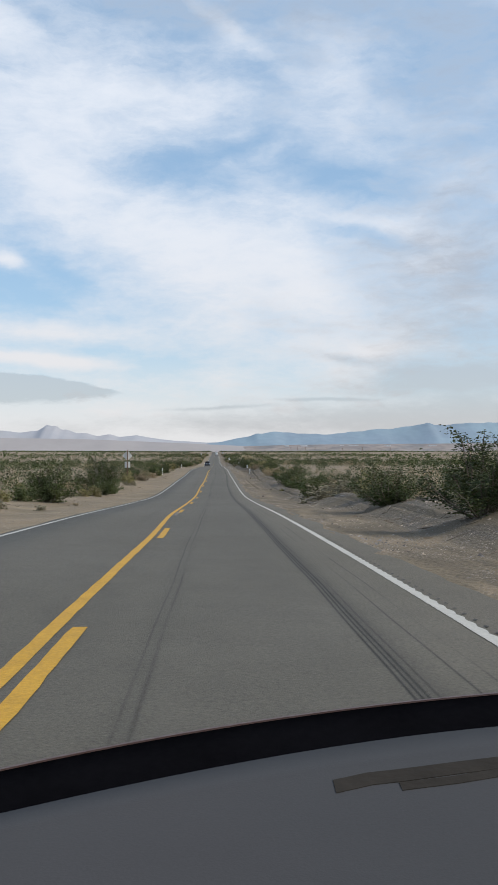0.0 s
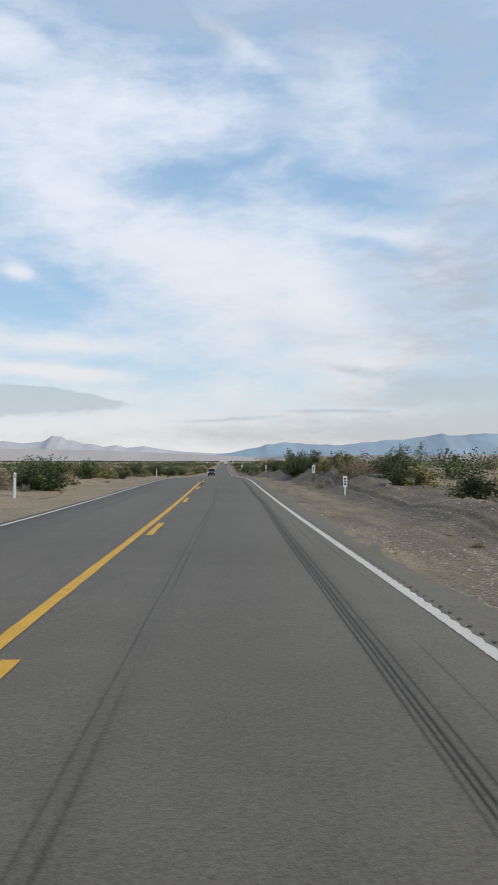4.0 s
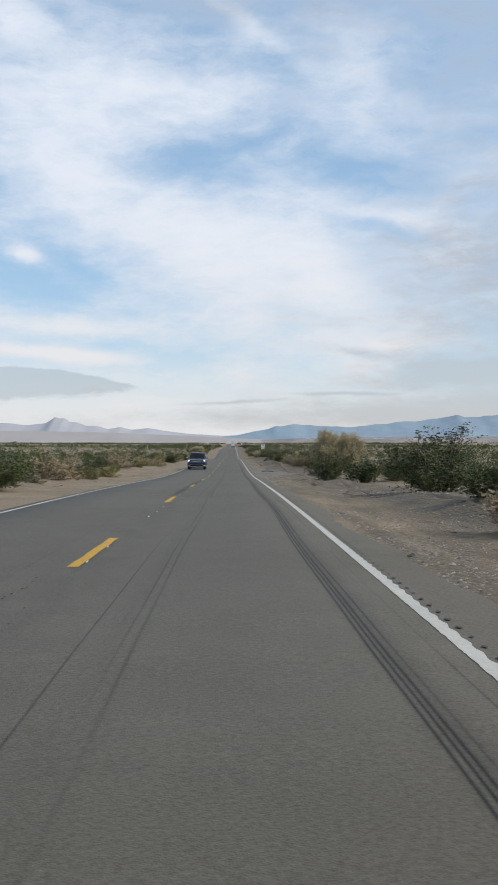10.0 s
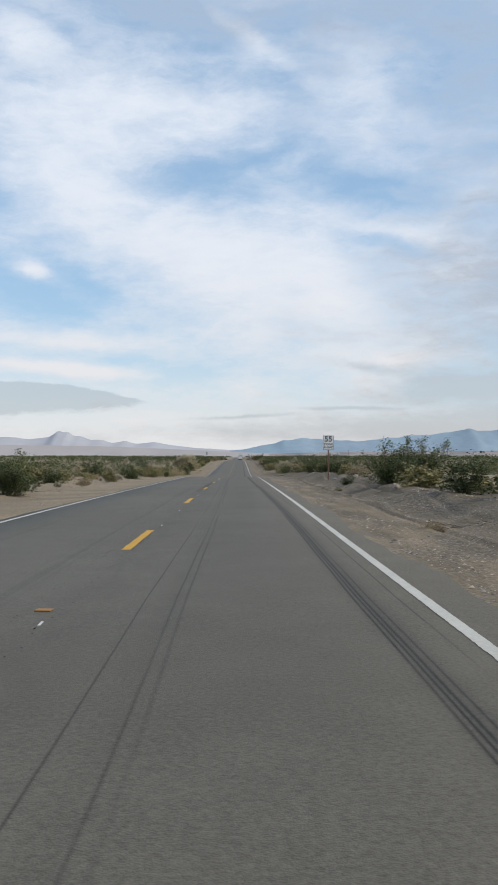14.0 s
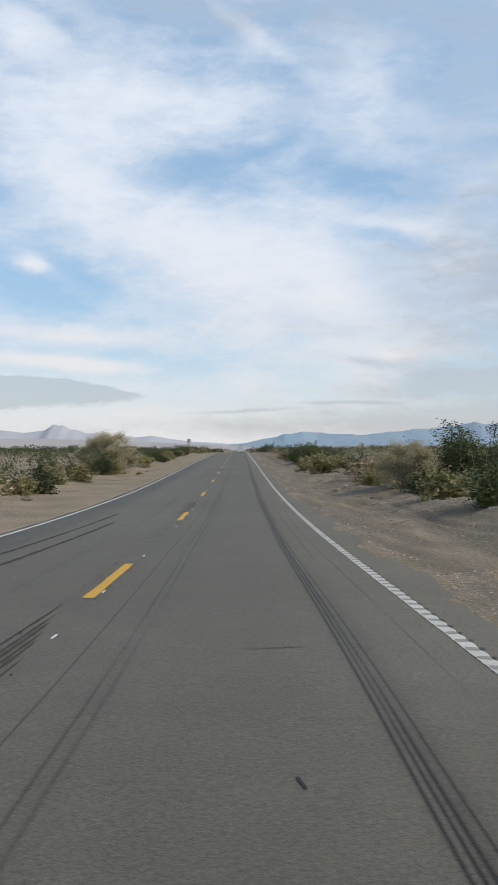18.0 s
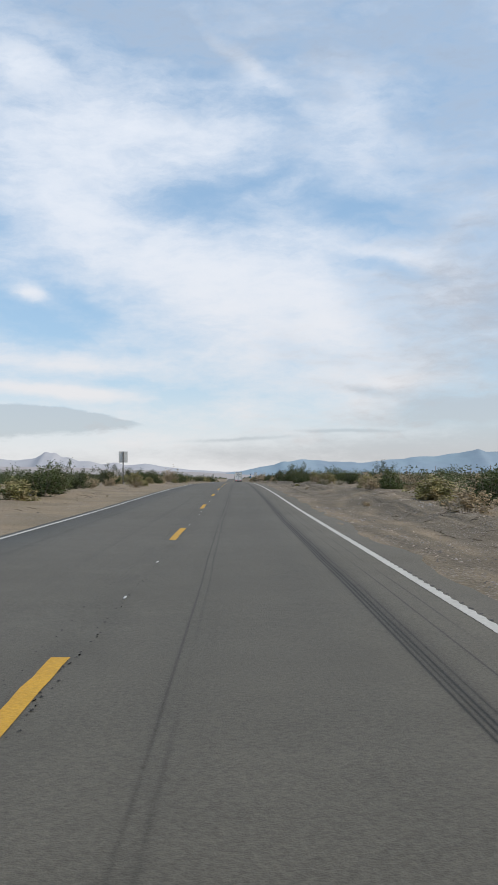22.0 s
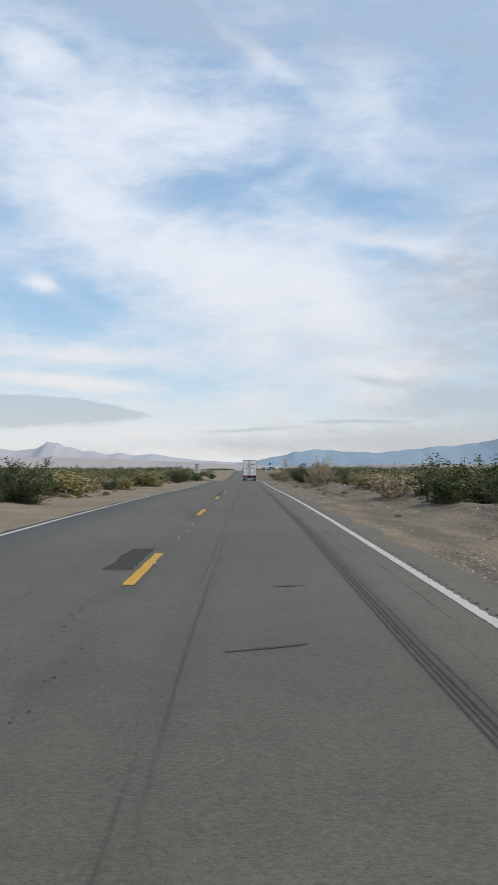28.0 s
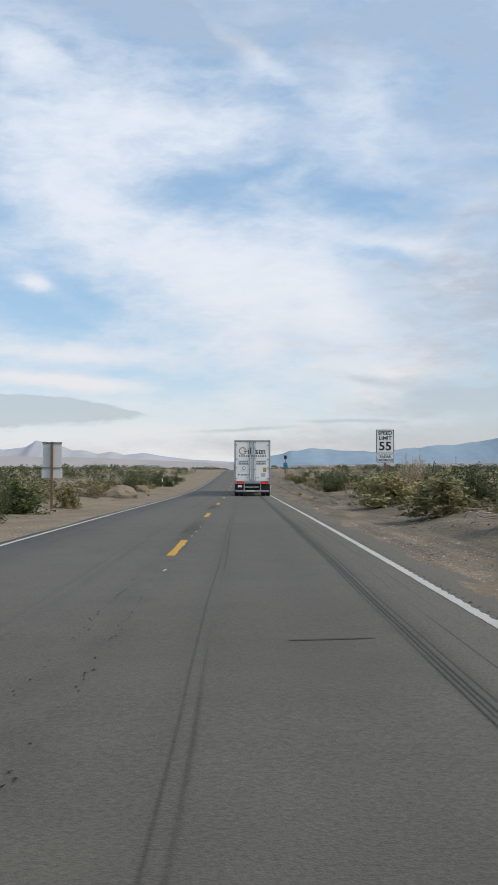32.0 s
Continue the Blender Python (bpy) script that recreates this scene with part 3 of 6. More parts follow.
def grid_mesh(name, xs, ys, height):
    X, Y = np.meshgrid(xs, ys)
    Z = height(X, Y)
    verts = np.stack([X.ravel(), Y.ravel(), Z.ravel()], 1)
    n, m = len(ys), len(xs)
    i = (np.arange(n - 1)[:, None] * m + np.arange(m - 1)[None, :]).ravel()
    return arrays(name, verts, np.stack([i, i + 1, i + m + 1, i + m], 1))


def build_land():
    right = [3.5, 3.62, 3.7, 3.78, 3.86, 3.94, 4.02, 4.1, 4.2, 4.3] + [round(4.4 + 0.11 * k, 2) for k in range(28)] + [7.7, 8.1, 8.5, 9, 9.6, 10.3, 11.2, 12.3, 13.6, 15, 17, 20, 24, 30, 38, 50, 70, 100, 150, 230, 360, 600, 1000, 1700, 2600, 3800]
    left = [-3.39, -3.5, -3.57, -3.65, -3.75, -3.9, -4.1, -4.4, -4.8, -5.3, -5.8, -6.3, -6.8, -7.3, -7.8, -8.4, -9, -9.8, -10.8, -12, -13.5, -15.5, -18, -22, -28, -36, -48, -70, -100, -150, -230, -360, -600, -1000, -1700, -2600, -3800]
    xs = np.array(left[::-1] + [-1.5, 1.5] + right)
    ys = np.concatenate([np.array([-1500, -900, -500, -250, -120, -60, -40]), np.arange(-25, 960, 0.8), 960 * (5000 / 960) ** np.linspace(0, 1, 90)])
    me = grid_mesh("ground", xs, ys, ground_z)
    me.polygons.foreach_set("use_smooth", [True] * len(me.polygons))
    tagged(mesh_part("ground", me, SAND), "pinkish desert sand with gravel and low banks", "ground", kind="structure")
    ys = np.concatenate([np.arange(-60, 960, 0.5), np.arange(960, 2600, 10)])
    xs = np.array([ROAD_L - 0.05, ROAD_L, -2.0, 0.0, 2.0, ROAD_R, ROAD_R + 0.05])
    me = grid_mesh("road", xs, ys, lambda x, y: road_z(y) - np.where((x < ROAD_L) | (x > ROAD_R), 0.12, 0.0))
    co = np.zeros(len(me.vertices) * 3, np.float32)
    me.vertices.foreach_get("co", co)
    co = co.reshape(-1, 3)
    edge = (co[:, 0] > 3) | (co[:, 0] < -3)
    co[edge, 0] += np.where(co[edge, 0] > 0, 1.0, 0.35) * (0.26 * lattice(co[edge, 1] / 2.5, np.sign(co[edge, 0]), 91) + 0.12 * lattice(co[edge, 1] / 0.6, np.sign(co[edge, 0]), 92))
    me.vertices.foreach_set("co", co.ravel())
    return tagged(mesh_part("road", me, ASPHALT), "grey two-lane desert highway of worn asphalt with dark tyre tracks", "road", kind="structure")


ROAD = build_land()
LANE_R, LANE_L = 3.35, -3.32


def drift(y):
    """The no-passing line wanders a little to the left on the slope."""
    return -0.07 - 0.18 * float(step(28, 43, y)) * (1 - float(step(98, 122, y)))


def ribbon(x0, x1, y0, y1, lift, pitch=2.5, ragged=0.0, bend=None):
    ys = np.arange(y0, y1 + 0.01, (y1 - y0) / max(1, round((y1 - y0) / pitch)))
    w = [ragged * random.uniform(-1, 1) for _ in range(2 * len(ys))]
    b = [bend(y) if bend else 0.0 for y in ys]
    v = [(x0 + b[i] + w[2 * i], y, float(road_z(y)) + lift) for i, y in enumerate(ys)] + [(x1 + b[i] + w[2 * i + 1], y, float(road_z(y)) + lift) for i, y in enumerate(ys)]
    n = len(ys)
    return arrays("line", v, [(i, n + i, n + i + 1, i + 1) for i in range(n - 1)])


GROOVE = 0.34     # spacing of the milled grooves


def milled_line(x0, x1, y0, y1):
    """A painted line over the edge of a milled strip: its outer edge bulges between the grooves, and the paint dips into them."""
    ys = np.arange(y0, y1, GROOVE / 6)
    there = 1.0 - step(284, 290, ys) * (1 - step(416, 424, ys))
    ph = np.cos(2 * math.pi * ys / GROOVE)
    rng = np.random.RandomState(8)
    a = x0 + 0.006 * rng.uniform(-1, 1, len(ys))
    b = x1 + there * 0.010 * ph + 0.004 * rng.uniform(-1, 1, len(ys))
    z = road_z(ys) + 0.004
    dip = there * 0.0015 * (1 - ph) * 0.5
    v = np.concatenate([np.stack([a, ys, z], 1), np.stack([a * 0.45 + b * 0.55, ys, z - 0.2 * dip], 1), np.stack([b, ys, z - dip], 1)])
    n = len(ys)
    i = np.arange(n - 1)
    return arrays("line", v, np.concatenate([np.stack([i, n + i, n + i + 1, i + 1], 1), np.stack([n + i, 2 * n + i, 2 * n + i + 1, n + i + 1], 1)]))


def build_lines():
    tagged(mesh_part("road_edge_line", milled_line(LANE_R - 0.06, LANE_R + 0.055, -60, 1000), WHITE_LINE), "long solid white edge line, scuffed paint scalloped by milled grooves", "road marking", kind="structure")
    tagged(mesh_part("road_edge_line", ribbon(LANE_R - 0.06, LANE_R + 0.06, 1000, 1700, 0.006, 2.0, 0.004), WHITE_LINE), "long solid white edge line far ahead", "road marking", kind="structure")
    tagged(mesh_part("road_edge_line", ribbon(LANE_L - 0.05, LANE_L + 0.05, -60, 1700, 0.006, 1.0, 0.004), WHITE_LINE), "long solid white edge line on the far lane", "road marking", kind="structure")
    tagged(mesh_part("road_centre_line", ribbon(-0.13, 0.0, -60, 175.0, 0.006, 0.4, 0.006, drift), YELLOW_LINE), "solid yellow no-passing line in faded paint", "road marking", kind="structure")
    for k in range(-3, 130):
        y = 14.63 * k
        x = 0.15 if y < 174 else 0.0
        tagged(mesh_part("lane_dash", ribbon(x - 0.065, x + 0.065, y, y + 3.66, 0.0065, 0.3, 0.009, drift if y < 174 else None), YELLOW_LINE), "short yellow dash of worn road paint", "road marking", "centre dashes")


build_lines()



# ---- far mountains and the valley ----
def build_range(name, label, crest, mat, y_crest, depth, base, seed, rugged=1.0):
    px, up = [p[0] for p in crest], [p[1] for p in crest]
    xs = np.arange(px[0], px[-1], 14.0)
    ts = np.linspace(0, 1, 9)
    X, T = np.meshgrid(xs, ts)
    H = np.interp(X, px, up)
    H = H + rugged * np.clip(H, 0, 60) * (0.16 * lattice(X / 90, T * 0, seed) + 0.10 * lattice(X / 34, T * 0, seed + 1))
    Z = base + (H - base) * T ** 0.9 + rugged * 26 * T * (1 - T) * (lattice(X / 70, T * 3, seed + 2) + 0.6 * lattice(X / 30, T * 5, seed + 3))
    Y = y_crest - depth * (1 - T) + 40 * lattice(X / 120, T * 0, seed + 4)
    n, m = X.shape
    i = (np.arange(n - 1)[:, None] * m + np.arange(m - 1)[None, :]).ravel()
    me = arrays(name, np.stack([X.ravel(), Y.ravel(), Z.ravel()], 1), np.stack([i, i + 1, i + m + 1, i + m], 1))
    tagged(mesh_part(name, me, mat), label, "mountain", kind="structure")


build_range("backdrop_mountain_pale", "mountain range with one sharp peak on the horizon, haze put into its pale colour", [
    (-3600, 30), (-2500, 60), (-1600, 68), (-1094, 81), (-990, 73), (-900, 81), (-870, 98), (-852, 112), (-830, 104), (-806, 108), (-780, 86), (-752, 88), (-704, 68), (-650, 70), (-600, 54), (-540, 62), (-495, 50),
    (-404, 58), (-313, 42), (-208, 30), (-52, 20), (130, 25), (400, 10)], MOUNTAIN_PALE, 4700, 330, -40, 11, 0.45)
build_range("backdrop_mountain_blue", "long mountain range on the horizon, the blue of haze put into its colour", [
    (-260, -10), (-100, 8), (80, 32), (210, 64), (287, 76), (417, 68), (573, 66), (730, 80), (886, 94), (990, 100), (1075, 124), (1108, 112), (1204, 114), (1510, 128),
    (2290, 150), (3600, 90)], MOUNTAIN_HAZE_BLUE, 4660, 330, -40, 23)
# low ridge whose colour stands in for the haze band
build_range("backdrop_dusty_slope", "valley slope below the mountains, coloured pale as a band of haze", [
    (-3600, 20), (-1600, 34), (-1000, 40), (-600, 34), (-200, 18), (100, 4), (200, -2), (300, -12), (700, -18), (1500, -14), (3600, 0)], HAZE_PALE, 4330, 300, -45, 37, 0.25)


build_range("backdrop_valley_flat", "brown valley flat below the blue mountains", [
    (-60, -20), (150, 2), (400, 9), (900, 13), (1600, 18), (3600, 24)], VALLEY_BROWN, 4310, 280, -45, 41, 0.2)


def build_sheds():
    for x, y, w, h in ((640, 4278, 44, 3), (590, 4278, 26, 2), (410, 4280, 30, 2), (330, 4284, 18, 2), (800, 4276, 24, 3), (1010, 4275, 34, 3)):
        b = boxed(x - w / 2, x + w / 2, y - 15, y + 15, -12, 3 + h, bevel=0.8)
        tagged(part("far_shed", b, ROOF_WHITE), "low white shed far away in the valley", "building", "far sheds")


build_sheds()

# ---- desert plants ----


def frames_of(d):
    d = d / np.linalg.norm(d, axis=1, keepdims=True)
    ref = np.where(np.abs(d[:, 2:3]) < 0.9, np.array([[0, 0, 1.0]]), np.array([[1.0, 0, 0]]))
    a = np.cross(d, ref)
    a /= np.linalg.norm(a, axis=1, keepdims=True)
    return a, np.cross(d, a)


def tubes(paths, radii):
    """Three-sided tapered stems along paths (n, k, 3)."""
    n, k, _ = paths.shape
    verts, faces = [], []
    d = np.gradient(paths, axis=1)
    for r in range(k):
        a, b = frames_of(d[:, r])
        for s in range(3):
            w = 2 * math.pi * s / 3
            verts.append(paths[:, r] + radii[:, r:r + 1] * (math.cos(w) * a + math.sin(w) * b))
    V = np.stack(verts, 1).reshape(n, k, 3, 3)
    idx = np.arange(n * k * 3).reshape(n, k, 3)
    for s in range(3):
        t = (s + 1) % 3
        faces.append(np.stack([idx[:, :-1, s], idx[:, :-1, t], idx[:, 1:, t], idx[:, 1:, s]], -1).reshape(-1, 4))
    return V.reshape(-1, 3), np.concatenate(faces)


def leaves_at(points, size, rng, flat=0.0, stretch=1.6):
    n = len(points)
    d = rng.normal(size=(n, 3))
    d[:, 2] = d[:, 2] * (1 - flat) + 0.35
    a, b = frames_of(d)
    s = size * rng.uniform(0.6, 1.4, (n, 1))
    u, v = a * s * stretch * 0.5, b * s * 0.5
    V = np.stack([points - u, points + u * 0.6 - v, points + u * 0.7 + v], 1)
    return V.reshape(-1, 3), np.arange(3 * n).reshape(n, 3)


def bush_meshes(name, seed, stems, spread, twigs, per_twig, leaf, bare=0.35, stem_r=0.012, sprigs=3, stiff=0.35, height=1.0, fuzz=0.05):
    """Meshes of stems and leaves for a bush about one metre high and wide."""
    rng = np.random.RandomState(seed)
    az = rng.uniform(0, 2 * math.pi, stems)
    tilt = np.abs(rng.normal(0.55, 0.35, stems)).clip(0.05, 1.15) * spread
    length = height * rng.uniform(0.65, 1.0, stems) * (1 - 0.25 * (tilt / 1.2))
    if sprigs:
        tilt[:sprigs] *= 0.55
        length[:sprigs] = height * rng.uniform(1.05, 1.28, sprigs)
    k = 4
    paths = np.zeros((stems, k, 3))
    for i in range(k):
        t = i / (k - 1)
        th = tilt * (1.15 - stiff * t) + rng.normal(0, 0.10, stems) * t
        az2 = az + rng.normal(0, 0.16, stems) * t
        stp = length / (k - 1)
        dr = np.stack([np.sin(th) * np.cos(az2), np.sin(th) * np.sin(az2), np.cos(th)], 1)
        paths[:, i] = (paths[:, i - 1] + dr * stp[:, None]) if i else np.stack([np.cos(az), np.sin(az), az * 0], 1) * 0.05 * rng.uniform(0.2, 1.5, (stems, 1)) - np.array([[0, 0, 0.06]])
    rad = stem_r * np.linspace(1, 0.3, k)[None, :] * rng.uniform(0.7, 1.3, (stems, 1))
    V, F = tubes(paths, rad)
    # twigs leave the stems on their outer part
    n = stems * twigs
    at = rng.uniform(bare, 1.0, n) * (k - 1.001)
    own = np.repeat(np.arange(stems), twigs)
    i0 = at.astype(int)
    fr = (at - i0)[:, None]
    root = paths[own, i0] * (1 - fr) + paths[own, i0 + 1] * fr
    along = paths[own, i0 + 1] - paths[own, i0]
    along /= np.linalg.norm(along, axis=1, keepdims=True)
    dr = along * 0.7 + rng.normal(0, 0.6, (n, 3)) + np.array([[0, 0, 0.25]])
    dr /= np.linalg.norm(dr, axis=1, keepdims=True)
    tl = height * rng.uniform(0.10, 0.26, (n, 1))
    tw = np.stack([root, root + dr * tl], 1)
    side, _ = frames_of(dr)
    V2 = np.stack([root - side * stem_r * 0.4, root + side * stem_r * 0.4, tw[:, 1] + side * stem_r * 0.12, tw[:, 1] - side * stem_r * 0.12], 1).reshape(-1, 3)
    F2 = np.arange(4 * n).reshape(n, 4)
    stem = arrays(name + "_stems", np.concatenate([V, V2]), np.concatenate([F, F2 + len(V)]))
    m = n * per_twig
    own2 = np.repeat(np.arange(n), per_twig)
    t = rng.uniform(0.25, 1.1, (m, 1))
    pts = root[own2] + dr[own2] * tl[own2] * t + rng.normal(0, fuzz * height, (m, 3))
    pts[:, 2] = np.maximum(pts[:, 2], 0.02)
    V3, F3 = leaves_at(pts, leaf, rng)
    return stem, arrays(name + "_leaves", V3, F3)


def tree_meshes(name, seed):
    """A feathery desert tree one metre high and wide: a few leaning limbs and many loose clumps of tiny leaves."""
    rng = np.random.RandomState(seed)
    n = 64
    th, up = rng.uniform(0, 2 * math.pi, n), rng.uniform(0.07, 1.0, n)
    reach = np.sqrt(np.clip(1.0 - ((up - 0.48) / 0.56) ** 2, 0.05, 1)) * rng.uniform(0.3, 1.0, n) * 0.46
    c = np.stack([np.cos(th) * reach, np.sin(th) * reach, up * 0.93], 1)
    root = np.stack([np.cos(th) * 0.04, np.sin(th) * 0.04, th * 0 - 0.05], 1)
    mid = root * 0.45 + c * 0.55 + rng.normal(0, 0.035, (n, 3)) - np.array([[0, 0, 0.05]])
    paths = np.stack([root, (root + mid) / 2 + rng.normal(0, 0.02, (n, 3)), mid, c], 1)
    V, F = tubes(paths, 0.017 * np.array([[1.0, 0.7, 0.45, 0.15]]) * rng.uniform(0.5, 1.2, (n, 1)))
    own = np.repeat(np.arange(n), rng.randint(300, 820, n))
    size = rng.uniform(0.032, 0.062, n)
    pts = c[own] + rng.normal(0, 1, (len(own), 3)) * size[own, None] * np.array([[1.0, 1.0, 0.8]])
    # tufts that stick out at the top of each clump
    tip = rng.uniform(0, 1, len(own)) < 0.22
    lean = np.stack([np.cos(th), np.sin(th), th * 0 + 1.6], 1) * 0.05
    pts[tip] += lean[own[tip]] * rng.uniform(0.3, 1.5, (tip.sum(), 1))
    pts[:, 2] = np.maximum(pts[:, 2], 0.02)
    V3, F3 = leaves_at(pts, 0.0135, rng)
    return arrays(name + "_stems", V, F), arrays(name + "_leaves", V3, F3)


KINDS = {
    "creosote": ("creosote_bush", "olive-green creosote bush with open woody stems", "bush", LEAF_GREEN, BARK,
                 [dict(stems=20, spread=0.95, twigs=9, per_twig=16, leaf=0.041, bare=0.14, sprigs=4), dict(stems=24, spread=1.1, twigs=8, per_twig=16, leaf=0.041, bare=0.14, sprigs=3),
                  dict(stems=17, spread=0.85, twigs=10, per_twig=16, leaf=0.041, bare=0.14, sprigs=5), dict(stems=26, spread=1.2, twigs=8, per_twig=16, leaf=0.042, bare=0.14, sprigs=2),
                  dict(stems=19, spread=1.0, twigs=9, per_twig=16, leaf=0.041, bare=0.14, sprigs=6)]),
    "tall": ("creosote_bush", "olive-green creosote bush with open woody stems", "bush", LEAF_GREEN, BARK,
             [dict(stems=26, spread=0.95, twigs=13, per_twig=28, leaf=0.0205, bare=0.16, sprigs=4, fuzz=0.035), dict(stems=30, spread=1.1, twigs=12, per_twig=28, leaf=0.0205, bare=0.16, sprigs=3, fuzz=0.035), dict(stems=24, spread=0.85, twigs=14, per_twig=28, leaf=0.0205, bare=0.16, sprigs=5, fuzz=0.035)]),
    "dry": ("dry_shrub", "dry straw-coloured desert shrub of fine bleached twigs", "bush", LEAF_DRY, STRAW,
            [dict(stems=44, spread=1.25, twigs=7, per_twig=5, leaf=0.046, sprigs=2, bare=0.3, stem_r=0.008, fuzz=0.03), dict(stems=48, spread=1.35, twigs=6, per_twig=6, leaf=0.044, sprigs=0, bare=0.2, stem_r=0.007, fuzz=0.03),
             dict(stems=38, spread=1.1, twigs=7, per_twig=5, leaf=0.048, sprigs=4, bare=0.3, stem_r=0.008, fuzz=0.03)]),
    "green": ("yellow_green_shrub", "low rounded yellow-green desert shrub", "bush", LEAF_BRIGHT, STRAW,
              [dict(stems=44, spread=1.35, twigs=7, per_twig=7, leaf=0.062, sprigs=0, bare=0.25, stem_r=0.006, fuzz=0.04), dict(stems=40, spread=1.25, twigs=7, per_twig=7, leaf=0.062, sprigs=1, bare=0.25, stem_r=0.006, fuzz=0.04)]),
    "pale": ("desert_tree", "pale grey-green desert tree with feathery crown", "tree", LEAF_TREE, BARK,
             [dict(), dict(), dict()]),
    "dead": ("dead_shrub", "tall dead shrub of bleached bare branches", "bush", LEAF_DRY, STRAW,
             [dict(stems=34, spread=1.0, twigs=30, per_twig=6, leaf=0.014, sprigs=3, bare=0.2, stem_r=0.012, fuzz=0.02)]),
    "burro": ("burrobush", "small grey-green burrobush on the sand", "bush", LEAF_PALE, STRAW,
              [dict(stems=30, spread=1.35, twigs=5, per_twig=7, leaf=0.075, sprigs=0, bare=0.2, stem_r=0.008, fuzz=0.04), dict(stems=26, spread=1.3, twigs=5, per_twig=7, leaf=0.075, sprigs=0, bare=0.2, stem_r=0.008, fuzz=0.04)]),
}
MADE = {}
for key, (nm, lab, cat, leaf_mat, stem_mat, recipes) in KINDS.items():
    MADE[key] = []
    for j, r in enumerate(recipes):
        s, l = bush_meshes(nm, 100 + 17 * j + len(key), **r) if r else tree_meshes(nm, 300 + 7 * j)
        s.materials.append(stem_mat), l.materials.append(leaf_mat)
        co = np.zeros(len(l.vertices) * 3, np.float32)
        l.vertices.foreach_get("co", co)
        co = co.reshape(-1, 3)
        MADE[key].append((s, l, float(np.percentile(np.abs(co[:, :2]), 97)) * 2, float(np.percentile(co[:, 2], 98.5))))
PLANTED = []


def plant(kind, x, y, width, height):
    """One bush of a kind, standing on the ground, about so wide and high."""
    nm, lab, cat, _, _, _ = KINDS[kind]
    s, l, w0, h0 = random.choice(MADE["tall" if kind == "creosote" and height > 1.55 else kind])
    sz = 0.9 * height / h0
    sx = min(max(width / w0, 0.6 * sz), 1.6 * sz)
    e = new(nm)
    e.empty_display_size = 0.2
    e.matrix_world = Matrix.Translation((x, y, float(ground_z(x, y)) - 0.03)) @ Matrix.Rotation(random.uniform(0, 6.28), 4, "Z") @ Matrix.Diagonal((sx, sx * random.uniform(0.9, 1.1), sz, 1))
    tag = " of tall growth" if height > 2.3 else (" of low growth" if height < 0.9 else "")
    tagged(e, lab + tag, cat, lab.split(" ")[0] + " plants along the road")
    for n, me in (("stem", s), ("foliage", l)):
        o = new(n, me)
        o.parent = e
    PLANTED.append((x, y, max(0.5, width * 0.5)))
    return e


plant("creosote", 7.1, 30.8, 2.2, 1.9)
plant("creosote", 7.4, 43.4, 2.6, 1.6)
plant("burro", 7.0, 61.0, 2.0, 0.85)
plant("burro", 7.9, 58.6, 2.0, 0.9)
plant("creosote", 11.1, 85.0, 3.7, 1.7)
plant("creosote", 8.2, 88.2, 2.6, 1.35)
plant("dry", 10.6, 78.3, 2.8, 1.3)
plant("creosote", 15.8, 86.1, 3.9, 1.9)
plant("creosote", 8.8, 109.0, 3.6, 1.4)
plant("creosote", 7.9, 93.0, 1.1, 1.0)
plant("dry", 8.6, 89.6, 1.4, 0.9)
plant("dry", 12.4, 144.1, 3.0, 1.8)
plant("creosote", 11.4, 126.9, 2.3, 2.1)
plant("creosote", 6.8, 182.7, 3.0, 1.8)
plant("creosote", 7.1, 184.4, 2.0, 1.6)
plant("creosote", 7.8, 204.8, 3.5, 1.1)
plant("creosote", 7.1, 212.7, 2.3, 1.1)
plant("creosote", 7.6, 216.0, 1.7, 1.2)
plant("creosote", 6.6, 249.7, 1.4, 1.0)
plant("dry", 6.6, 246.3, 0.7, 0.8)
plant("creosote", 7.9, 252.9, 2.0, 1.9)
plant("dry", 6.6, 267.9, 2.1, 0.9)
plant("creosote", 7.5, 273.6, 1.8, 1.1)
plant("creosote", 8.3, 282.3, 2.7, 2.2)
plant("creosote", 7.6, 308.6, 3.2, 1.9)
plant("creosote", 8.6, 300.5, 3.0, 1.4)
plant("creosote", 10.9, 304.0, 3.4, 1.6)
plant("creosote", 10.4, 313.0, 3.0, 1.5)
plant("pale", 11.4, 348.4, 2.9, 4.3)
plant("pale", 14.0, 349.6, 3.2, 4.0)
plant("creosote", 10.7, 346.2, 1.9, 1.2)
plant("burro", 8.5, 358.0, 1.8, 1.2)
plant("dry", 9.7, 354.6, 2.0, 1.2)
plant("creosote", 8.0, 378.3, 3.6, 1.2)
plant("green", 10.2, 379.5, 3.0, 1.2)
plant("creosote", 11.4, 375.5, 2.4, 1.5)
plant("dry", 9.0, 354.7, 1.4, 1.0)
plant("green", 8.4, 386.3, 2.5, 0.9)
plant("creosote", 9.8, 391.1, 2.8, 2.0)
plant("creosote", 8.1, 390.9, 2.4, 1.9)
plant("creosote", 7.1, 398.5, 1.2, 0.5)
plant("creosote", 12.1, 494.0, 4.5, 2.4)
plant("pale", 8.6, 497.0, 2.4, 2.1)
plant("dry", 8.1, 449.0, 2.3, 1.6)
plant("creosote", 12.7, 499.7, 4.2, 2.9)
plant("creosote", 16.4, 494.3, 4.5, 2.9)
plant("green", 7.7, 533.5, 2.6, 1.3)
plant("green", 7.3, 521.6, 1.9, 1.2)
plant("dry", 9.2, 509.6, 3.1, 2.2)
plant("green", 9.6, 499.6, 2.3, 1.1)
